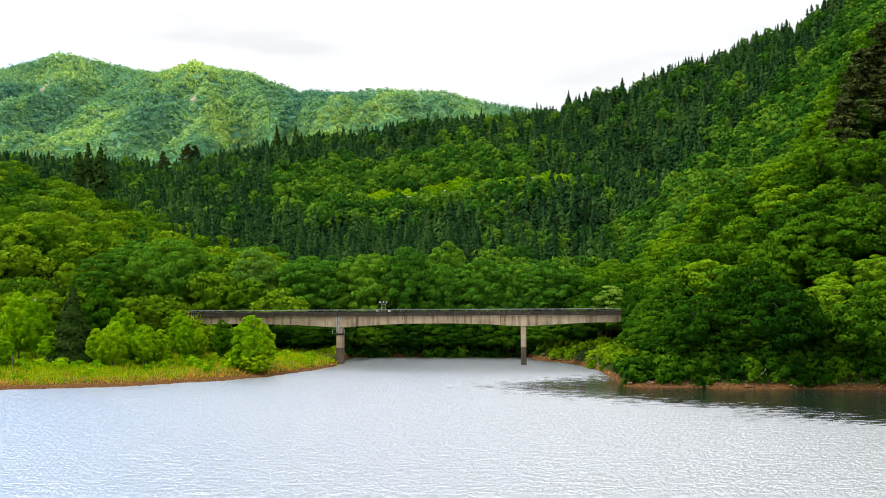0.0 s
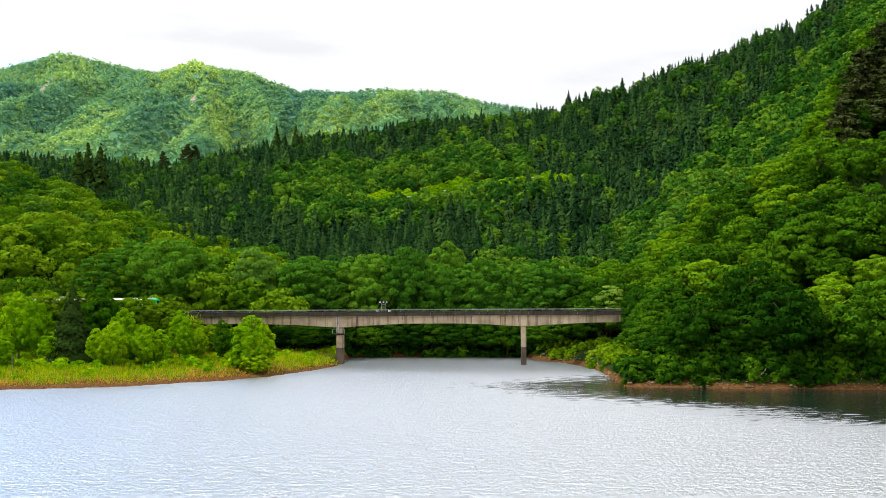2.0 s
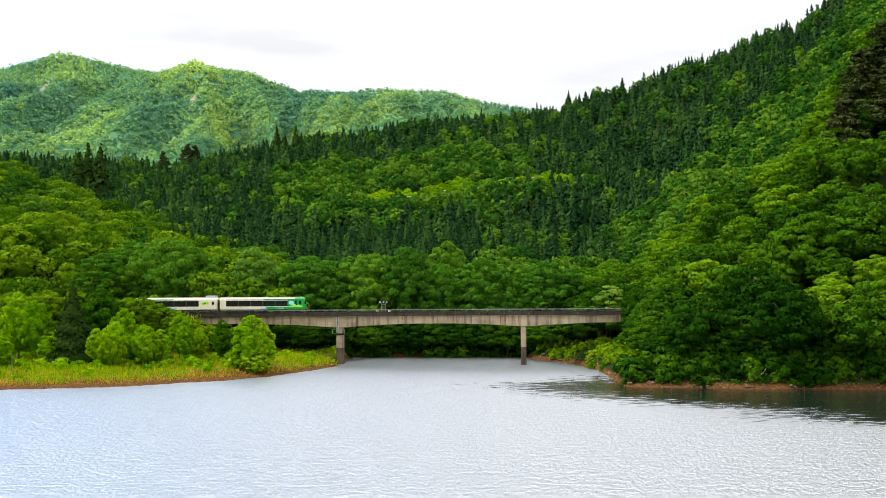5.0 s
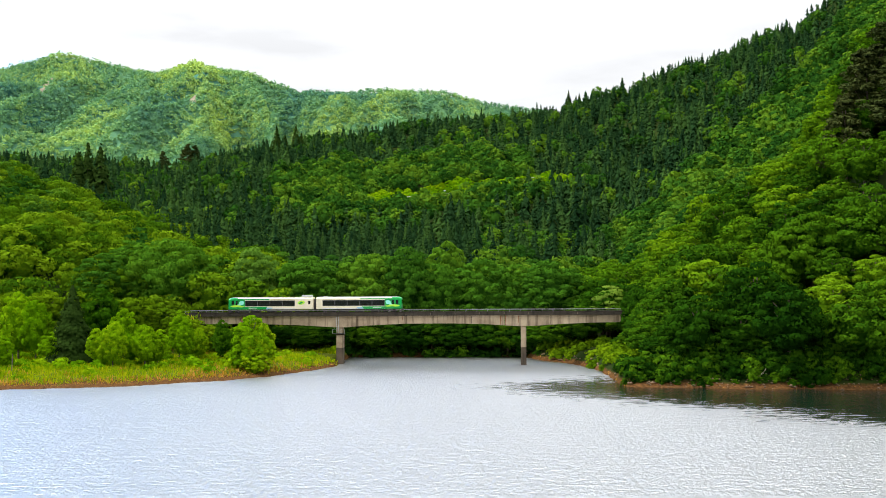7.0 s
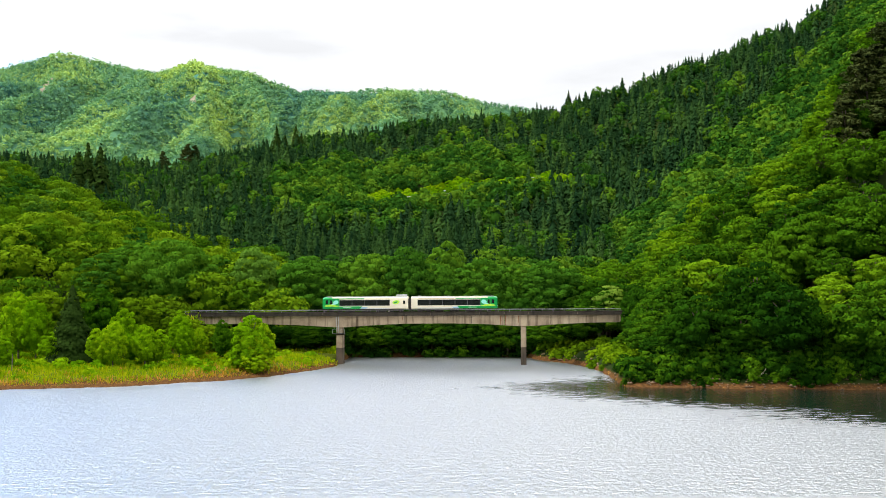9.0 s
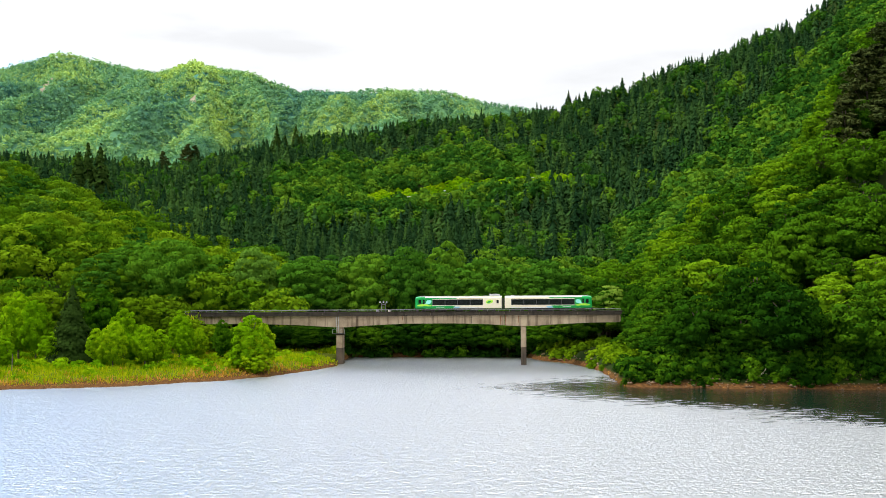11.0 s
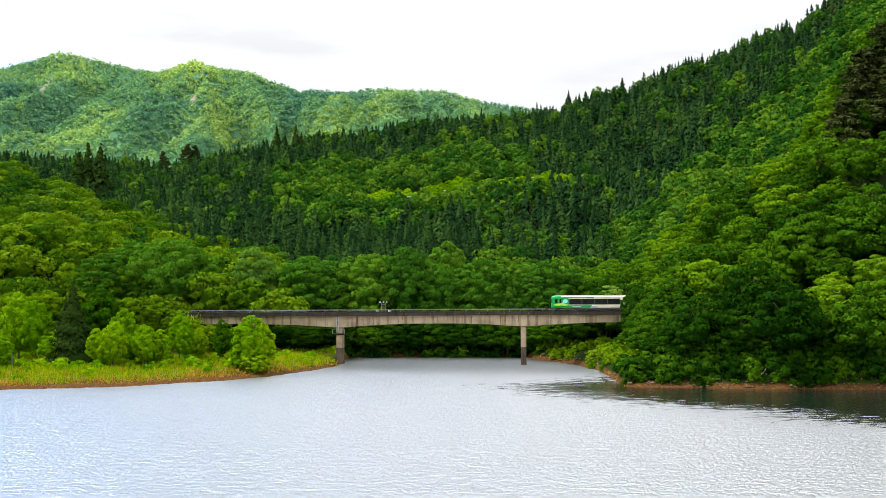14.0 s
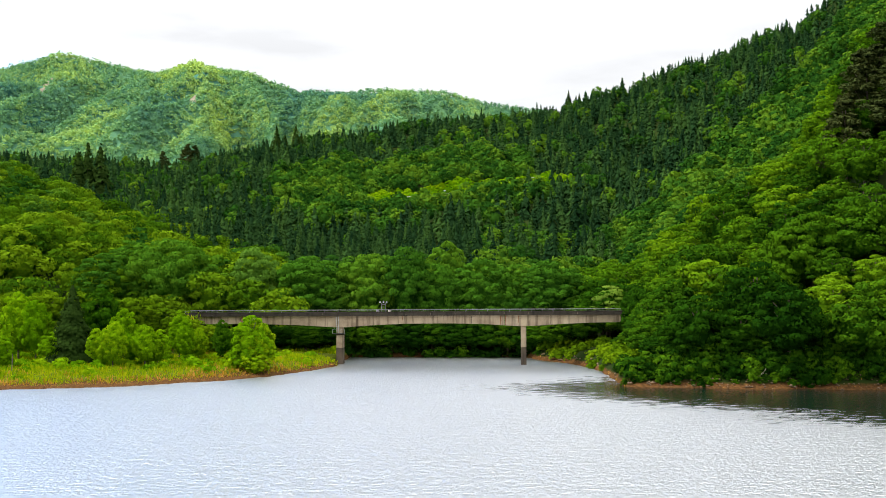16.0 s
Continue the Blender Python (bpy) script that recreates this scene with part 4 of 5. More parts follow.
def build_railcar(cab, unit):
    """One car along x from its cab end at 0 to its coupled end at CAR. cab +1: the cab leads."""
    root = new("railcar")
    last = 15.45 if unit else 18.2
    flip = Matrix.Rotation(math.pi if cab > 0 else 0.0, 4, "Z") @ Matrix.Diagonal((1, 1, 1.09, 1))

    def put(name, bm, material, label="", parent=None):
        bmesh.ops.transform(bm, matrix=flip, verts=bm.verts)
        return part(name, bm, material, parent or root, label)

    body = put("body", loft([(2.2, 0), (CAR - 0.05, 0)]), M["cream"], "cream painted car body")
    put("cab", loft([(0.0, 0.14, 0.34), (0.10, 0.06, 0.18), (0.5, 0.0, 0.04), (2.2, 0.0, 0.0)]), M["green"], "bright green driver's cab")
    roof = bmesh.new()
    for y0, y1 in ((-1.05, 1.05),):
        add_box(roof, 0.9, CAR - 0.3, y0, y1, 3.36, 3.47, 0.03)
    put("roof", roof, M["unit_grey"], "grey ribbed roof")
    for i in range(9):
        put("roof_rib", box(1.5 + i * 2.0, 1.56 + i * 2.0, -1.1, 1.1, 3.34, 3.49), M["unit_grey"])
    for s in (-1, 1):
        # livery: green fading in slanted blocks to cream
        put("green_panel", side_panel(2.15, 8.6, 0.92, 1.45, 0.006, 0.5, s), M["green"], "green painted side")
        put("green_panel", side_panel(2.15, 3.85, 1.45, 3.14, 0.006, 0.0, s), M["green"], "green painted side")
        put("green_panel", side_panel(3.85, 9.4, 2.93, 3.14, 0.006, 0.3, s), M["green"], "green painted side")
        put("blue_panel", side_panel(8.7, 9.9, 0.94, 1.30, 0.005, 0.5, s), M["pale_blue"], "pale blue graphic")
        put("grey_band", side_panel(10.1, last, 0.94, 1.12, 0.005, 0.0, s), M["roof_grey"], "pale grey lower band")
        put("tan_band", side_panel(9.9, last - 0.1, 2.95, 3.02, 0.005, 0.0, s), M["brown_line"], "tan line above the windows")
        put("white_stripe", side_panel(4.7, 6.6, 1.12, 1.24, 0.012, 0.0, s), M["roof_grey"], "white stripe")
        put("lime_swirl", leaf_shape(1.7, 1.62, 1.3, 0.22, 0.014, s, 0.06), M["lime"], "lime green swirl")
        put("lime_swirl", leaf_shape(3.0, 1.50, 0.75, 0.13, 0.015, s, 0.0), M["lime"], "lime green swirl")
        put("aqua_swirl", leaf_shape(3.05, 2.30, 0.62, 0.42, 0.014, s, 0.2), M["aqua"], "pale aqua swirl")
        put("aqua_swirl", leaf_shape(2.75, 1.95, 0.75, 0.12, 0.016, s, 0.1), M["aqua"], "pale aqua swirl")
        if unit:
            put("leaf_emblem", leaf_shape(16.9, 2.28, 0.85, 0.42, 0.012, s, 0.15), M["lime"], "lime leaf emblem")
            put("leaf_emblem", leaf_shape(16.8, 2.24, 0.50, 0.17, 0.018, s, 0.3), M["green"], "small green leaf emblem")
        # window band with four panes
        put("window_band", side_panel(3.85, last, 1.56, 2.78, 0.008, 0.0, s), M["steel_dark"], "black window band")
        for i in range(4 if unit else 5):
            a = 4.0 + i * 2.86
            put("window_pane", side_panel(a, min(a + 2.7, last - 0.1), 1.64, 2.70, 0.016, 0.0, s), M["glass"], "dark tinted window")
        put("cab_window", side_panel(0.72, 1.30, 1.95, 2.75, 0.010, 0.0, s), M["glass"], "cab side window")
        put("door_window", side_panel(1.75, 2.15, 1.75, 2.75, 0.010, 0.0, s), M["glass"], "door window")
        for x in (1.55, 2.38):
            put("door_seam", side_panel(x, x + 0.03, 1.0, 2.95, 0.012, 0.0, s), M["steel_dark"])
        if unit:
            put("small_window", side_panel(18.5, 19.0, 1.95, 2.62, 0.010, 0.0, s), M["glass"], "small square window")
        put("skirt", box(4.2, 15.6, min(s * 1.30, s * 1.18), max(s * 1.30, s * 1.18), 0.52, 0.84, 0.03), M["under"], "grimy equipment skirt")
    front = bmesh.new()
    add_box(front, -0.012, 0.1, -1.0, 1.0, 1.95, 2.85, 0.02)
    put("windscreen", front, M["glass"], "dark windscreen")
    for y in (-0.95, 0.95):
        put("headlight", tube((-0.02, y, 1.45), (0.12, y, 1.45), 0.13, 10), M["roof_grey"], "round headlight")
    put("coupler", box(-0.42, 0.2, -0.14, 0.14, 0.62, 0.92, 0.03), M["under"], "black coupler")
    put("snow_plough", box(0.1, 0.5, -1.15, 1.15, 0.18, 0.6, 0.04), M["under"], "black snow guard")
    put("gangway", box(CAR - 0.06, CAR + 0.26, -0.6, 0.6, 0.9, 3.0, 0.04), M["under"], "black rubber gangway bellows")
    put("coupler", box(CAR - 0.05, CAR + 0.34, -0.14, 0.14, 0.62, 0.88, 0.03), M["under"], "black coupler")
    for x in (5.2, 8.9, 12.4):
        put("equipment_box", box(x, x + 1.9, -1.1, 1.1, 0.28, 0.82, 0.05), M["under"], "grimy underfloor equipment box")
    for bx in (2.9, CAR - 2.9):
        put("bogie", box(bx - 1.5, bx + 1.5, -1.0, 1.0, 0.40, 0.70, 0.05), M["under"], "dark bogie frame")
        for wx in (bx - 1.02, bx + 1.02):
            for y in (-0.56, 0.56):
                put("wheel", wheel(wx, y), M["steel_dark"], "dark steel wheel")
    if unit:
        air = put("cooling_unit", box(16.9, 19.3, -0.8, 0.8, 3.42, 3.86, 0.06), M["unit_grey"], "grey rooftop cooling unit")
        for i in range(3):
            put("fan_grille", tube((17.4 + i * 0.75, 0, 3.85), (17.4 + i * 0.75, 0, 3.90), 0.28, 12), M["under"], "round fan grille", air)
    else:
        put("roof_vent", box(17.4, 18.2, -0.4, 0.4, 3.42, 3.58, 0.04), M["unit_grey"], "low roof vent")
    put("aerial", tube((1.6, 0, 3.4), (1.6, 0, 3.9), 0.03, 5), M["steel_dark"], "roof aerial")
    return tagged(root, "green and cream diesel railcar with dark tinted windows", "railcar", "railcars of the train")


REAR_CAR = build_railcar(-1, True)
LEAD_CAR = build_railcar(1, False)
RAILCARS = ((REAR_CAR, -CAR - 0.28), (LEAD_CAR, CAR + 0.28))


# ---------------------------------------------------------------- single trees round the bridge
def spot(b, y):
    """A place on the plan from its bearing and distance."""
    return b * y / 1000, y


def top_scale(x, y, z_top, tall):
    z = float(ground_height(np.array([x]), np.array([y]))[0])
    return (z_top - z + 0.4) / tall


NEAR_CROWNS = [crown_mesh(broad_crown(200 + i, 4.4, 8.8, 1.2, 80, 5200, 0.27, 0.5, 0.23), "leaf") for i in range(3)]
BRIGHT_CROWNS = [crown_mesh(broad_crown(220 + i, 3.6, 9.0, 0.8, 74, 4300, 0.22, 0.75, 0.20), "leaf_bright") for i in range(3)]
BIG_CROWNS = [crown_mesh(broad_crown(240 + i, 7.5, 14.5, 1.5, 120, 8400, 0.31, 0.5, 0.17), "leaf") for i in range(3)]
LIGHT_CROWNS = [crown_mesh(broad_crown(250 + i, 7.5, 14.5, 1.5, 110, 8400, 0.31, 0.5, 0.18), "leaf_light") for i in range(3)]
PALE_CROWNS = [crown_mesh(broad_crown(255, 7.5, 14.5, 1.5, 110, 8400, 0.31, 0.5, 0.18), "leaf_grey")]
DOGWOOD_CROWNS = [crown_mesh(broad_crown(256, 7.5, 14.5, 1.5, 46, 4600, 0.40, 0.16, 0.34), "leaf_pale")]
# crowns whose leaves are coloured darker to stand for shade
SHADED_CROWNS = [crown_mesh(broad_crown(200 + i, 4.4, 8.8, 1.2, 80, 5200, 0.27, 0.5, 0.23), "leaf_shaded") for i in range(2)]
OLIVE_CROWNS = [crown_mesh(broad_crown(230 + i, 4.4, 8.8, 1.2, 70, 4900, 0.27, 0.5, 0.24), "leaf_olive") for i in range(2)]
NEAR_TALL = 10.0
TRUNK = trunk_mesh("trunk", 8.0, 0.26, 8)
SLIM_TRUNK = trunk_mesh("trunk", 7.5, 0.16, 9)
TWIN = random.Random(5)


def lone_tree(b, y, z_top, half, crowns, trunk, label, group, wide=4.4, name="broadleaf_tree"):
    """One tree given the height of its top and the half width of its crown, both in metres above the lake."""
    x, y = spot(b, y)
    if crowns is NEAR_CROWNS and half >= 6:
        crowns, wide = BIG_CROWNS, 7.5
    k = top_scale(x, y, z_top, 16.0 if wide == 7.5 else NEAR_TALL)
    s = half / wide
    root = new(name)
    root.matrix_basis = place(x, y, s, TWIN.uniform(0, 6.28), 0.4, k / s)
    for nm, me in (("crown", crowns[TWIN.randrange(len(crowns))]), ("trunk", trunk)):
        ob = new(nm, me)
        ob.parent = root
    return tagged(root, label, "tree", group)


def build_bridge_trees():
    # bearing, distance, top, half width
    big = ((-318, 272, 25.0, 8), (-290, 288, 29.0, 8), (-212, 290, 25.0, 7), (-206, 272, 20.0, 5.6), (-136, 286, 24.0, 7),
           (-124, 274, 25.3, 9.2), (-72, 276, 26.0, 8.2), (-52, 290, 25.5, 7), (-34, 276, 27.4, 7.6), (4, 290, 28.6, 6.6), (-4, 274, 22.5, 6.4),
           (37, 276, 24.2, 9.0), (70, 288, 23.0, 7), (101, 277, 24.0, 8.4), (124, 286, 20.5, 6.4), (-96, 273, 17, 5.4), (66, 272, 16, 5.2), (128, 272, 15, 5.0))
    for b, y, top, half in big:
        lone_tree(b, y, top + 0.6, half, LIGHT_CROWNS, TRUNK, "large round-crowned green broadleaved tree behind the railway bridge", "trees behind the bridge", 7.5)
    lone_tree(-175, 276, 28.4, 6.2, PALE_CROWNS, TRUNK, "tall pale grey-green broadleaved tree behind the railway bridge", "trees behind the bridge", 7.5)
    lone_tree(156, 256, 18.2, 4.2, DOGWOOD_CROWNS, TRUNK, "pale yellow-green tree with flat layered boughs beside the railway", "trees behind the bridge", 7.5)
    # the widest crown, one broad smooth dome
    dome = [crown_mesh(broad_crown(260, 12.5, 15.0, 1.0, 190, 15000, 0.32, 0.5, 0.13), "leaf_light")]
    x, y = spot(-254, 276)
    root = new("broadleaf_tree")
    root.matrix_basis = place(x, y, 1.0, 0.0, 0.4, top_scale(x, y, 29.3, 15.6))
    for nm, me in (("crown", dome[0]), ("trunk", TRUNK)):
        new(nm, me).parent = root
    tagged(root, "broad domed green broadleaved tree behind the railway", "tree", "trees behind the bridge")
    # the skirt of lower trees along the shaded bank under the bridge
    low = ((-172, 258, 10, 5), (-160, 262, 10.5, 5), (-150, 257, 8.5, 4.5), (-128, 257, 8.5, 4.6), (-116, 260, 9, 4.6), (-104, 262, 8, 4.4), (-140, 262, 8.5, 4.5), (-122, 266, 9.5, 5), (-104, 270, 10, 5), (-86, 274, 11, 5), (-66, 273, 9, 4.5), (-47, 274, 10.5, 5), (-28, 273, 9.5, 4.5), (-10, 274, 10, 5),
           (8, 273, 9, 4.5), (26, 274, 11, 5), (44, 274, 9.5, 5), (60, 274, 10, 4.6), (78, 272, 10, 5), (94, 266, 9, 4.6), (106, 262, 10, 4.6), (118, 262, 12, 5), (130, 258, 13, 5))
    # their leaf colour carries the shade under the bridge
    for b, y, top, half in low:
        lone_tree(b, y - 3.6, top, half, SHADED_CROWNS, TRUNK, "low spreading green tree overhanging the shaded bank", "trees under the bridge")
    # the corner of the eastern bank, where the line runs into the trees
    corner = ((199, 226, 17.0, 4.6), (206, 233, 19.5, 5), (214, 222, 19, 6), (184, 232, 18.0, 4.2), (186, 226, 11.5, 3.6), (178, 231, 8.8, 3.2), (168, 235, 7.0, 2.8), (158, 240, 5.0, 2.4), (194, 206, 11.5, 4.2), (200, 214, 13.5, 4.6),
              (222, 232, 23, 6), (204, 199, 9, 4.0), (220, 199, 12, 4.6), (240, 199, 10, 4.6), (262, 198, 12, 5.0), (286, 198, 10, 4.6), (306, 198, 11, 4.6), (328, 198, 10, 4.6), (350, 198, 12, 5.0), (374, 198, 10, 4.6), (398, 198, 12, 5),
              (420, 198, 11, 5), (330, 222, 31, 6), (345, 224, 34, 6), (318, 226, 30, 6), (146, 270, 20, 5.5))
    # leaf colour darkened here as well, for shade at the bank's foot
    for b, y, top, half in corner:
        lone_tree(b, y, top, half, SHADED_CROWNS, TRUNK, "thick green broadleaved tree overhanging the lake's eastern corner", "trees of the bank's foot")


build_bridge_trees()


def build_spit_trees():
    green = ((-405, 232, 16.5, 5.5), (-372, 236, 17, 5), (-318, 228, 17.2, 4.6), (-338, 238, 17, 5), (-296, 236, 15.6, 4.5), (-282, 238, 15.5, 4.2), (-270, 239, 14.2, 3.6), (-258, 238, 13.0, 3.4),
             (-247, 236, 12.2, 3.0), (-430, 236, 17.5, 5.5), (-455, 226, 16, 5), (-232, 238, 10.6, 2.8), (-218, 240, 9.2, 2.8), (-206, 240, 8.0, 2.4), (-196, 242, 8.5, 2.6))
    for b, y, top, half in green:
        dark = -325 < b < -310
        lone_tree(b, y, top, half, NEAR_CROWNS if dark else OLIVE_CROWNS, TRUNK, "dark green round tree beside the railway embankment" if dark else "yellow-green broadleaved tree beside the railway embankment", "trees on the spit")
    bright = ((-396, 220, 15.0, 4.0), (-380, 217, 13.4, 3.2), (-412, 205, 6.6, 2.6), (-308, 208, 9.2, 2.8), (-322, 211, 7.8, 2.3), (-278, 211, 8.6, 2.6), (-266, 214, 7.4, 2.6), (-292, 214, 6.6, 2.4),
              (-240, 222, 9.2, 2.0), (-246, 226, 10.5, 2.4), (-228, 226, 7.4, 2.2), (-298, 222, 11.5, 3.0), (-352, 222, 8.5, 3.0), (-366, 214, 6.6, 2.6), (-334, 224, 8.0, 2.6))
    for b, y, top, half in bright:
        lone_tree(b, y, top + 2.0, half, BRIGHT_CROWNS, SLIM_TRUNK, "slender fresh yellow-green tree on the grassy spit", "young trees on the spit", 3.6, "young_tree")
    column = ((-207, 222, 10.8, 1.9), (-193, 226, 9.6, 1.6))
    for b, y, top, half in column:
        lone_tree(b, y, top, half, NEAR_CROWNS, SLIM_TRUNK, "narrow upright green tree on the grassy spit", "young trees on the spit", 4.4, "young_tree")
    # the rounded tree hung with creepers at the spit's end
    for b, y, top, half in ((-179, 217, 13.2, 3.9), (-173, 218, 12.0, 3.6), (-184, 216, 7.5, 3.0), (-176, 215, 6.0, 3.2)):
        lone_tree(b, y, top, half, BRIGHT_CROWNS, TRUNK, "rounded creeper-hung green tree near the spit's end", "young trees on the spit", 3.6, "creeper_tree").location.z -= 0.9


build_spit_trees()


def build_single_conifers():
    cedar = crown_mesh(cedar_crown(31, 15.2, 5.0, 6000, 0.38), "needle_near")
    bare = trunk_mesh("trunk", 14.5, 0.28, 12, 0)
    for b, y, k in ((-346, 216, 1.06), (-352, 224, 0.78)):
        x, y = spot(b, y)
        root = new("cedar_tree")
        root.matrix_basis = place(x, y, k, 0.4, 0.3, 1.0)
        for nm, me in (("crown", cedar), ("trunk", bare)):
            new(nm, me).parent = root
        tagged(root, "dark pointed cedar standing on the grassy spit", "tree", "cedars on the spit")


def build_crest_cedars():
    """Tall cedars that stand out of the crests."""
    shapes = [crown_mesh(cedar_crown(33 + i, 15.2, 3.4, 700, 0.7), "needle_near") for i in range(2)]
    bare = trunk_mesh("trunk", 14.0, 0.24, 13, 0)
    for i, (b, y, top) in enumerate(((-342, 600, 94), (-333, 604, 98), (-321, 600, 97), (-156, 850, 144), (-148, 856, 138), (-138, 850, 145), (-133, 858, 140), (118, 900, 181), (128, 900, 179))):
        x, y = spot(b, y)
        root = new("cedar_tree")
        root.matrix_basis = place(x, y, top_scale(x, y, top, 15.2), i * 0.9, 0.3)
        for nm, me in (("crown", shapes[i % 2]), ("trunk", bare)):
            new(nm, me).parent = root
        tagged(root, "tall dark cedar standing out of the forest's crest", "tree", "cedars on the crest")


def pine_crown(seed, height, radius, layers=13):
    """A pine: flat plates of needles on level boughs, with gaps between them."""
    rng = np.random.default_rng(seed)
    P, N = [], []
    for i in range(layers):
        k = i / (layers - 1)
        z = height * (0.28 + 0.72 * k)
        for j in range(5):
            a = rng.uniform(0, 2 * np.pi)
            r = radius * (1.05 - 0.8 * k) * rng.uniform(0.45, 1.0)
            c = np.array((math.cos(a) * r, math.sin(a) * r, z + rng.uniform(-1.3, 1.3)))
            d = unit(rng.normal(size=(80, 3)))
            P.append(c + d * np.array((1.6, 1.6, 0.55)) * (1.15 - 0.5 * k))
            N.append(unit(d * 0.5 + np.array((0, 0, 0.8)) + rng.normal(scale=0.3, size=d.shape)))
    v, f = cards(np.concatenate(P), np.concatenate(N), 0.46, rng, 0.5)
    return v, f, np.zeros(len(v))


def build_pines():
    crowns = [crown_mesh(pine_crown(51 + i, 17, 5.2), "pine") for i in range(2)]
    bare = trunk_mesh("trunk", 15.5, 0.26, 14, 3, 0.3)
    for i, (b, y, k) in enumerate(((378, 262, 1.2), (398, 268, 1.3), (412, 276, 1.35), (424, 262, 1.2), (392, 284, 1.1), (364, 272, 0.85), (-262, 876, 1.1), (-240, 880, 1.3), (-233, 884, 1.15))):
        x, y = spot(b, y)
        root = new("pine_tree")
        root.matrix_basis = place(x, y, k, i * 1.3, 0.3)
        for nm, me in (("crown", crowns[i % 2]), ("trunk", bare)):
            new(nm, me).parent = root
        tagged(root, "dark brownish pine with level boughs on the " + ("steep bank" if y < 400 else "crest of the hills"), "tree", "pines")


build_single_conifers()
build_crest_cedars()
build_pines()


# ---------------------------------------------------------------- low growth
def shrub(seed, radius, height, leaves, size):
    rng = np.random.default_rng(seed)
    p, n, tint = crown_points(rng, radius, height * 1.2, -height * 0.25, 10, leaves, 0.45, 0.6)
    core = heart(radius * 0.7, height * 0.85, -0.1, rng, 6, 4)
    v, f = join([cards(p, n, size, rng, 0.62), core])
    # core tinted darker, as shade between the clumps
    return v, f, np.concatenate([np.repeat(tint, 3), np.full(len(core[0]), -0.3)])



def tuft(seed, n, height, spread):
    rng = np.random.default_rng(seed)
    V, F = [], []
    for i in range(n):
        a, r = rng.uniform(0, 6.28), spread * math.sqrt(rng.random())
        x, y = math.cos(a) * r, math.sin(a) * r
        t = rng.uniform(0, 6.28)
        w = 0.06 + 0.05 * rng.random()
        h = height * rng.uniform(0.55, 1.1)
        lx, ly = rng.normal(scale=0.22 * h, size=2)
        dx, dy = math.cos(t) * w, math.sin(t) * w
        o = len(V)
        V += [(x - dx, y - dy, 0), (x + dx, y + dy, 0), (x + lx + dx * 0.5, y + ly + dy * 0.5, h), (x + lx - dx * 0.5, y + ly - dy * 0.5, h * 0.96)]
        F.append((o, o + 1, o + 2, o + 3))
    return np.array(V), np.array(F)


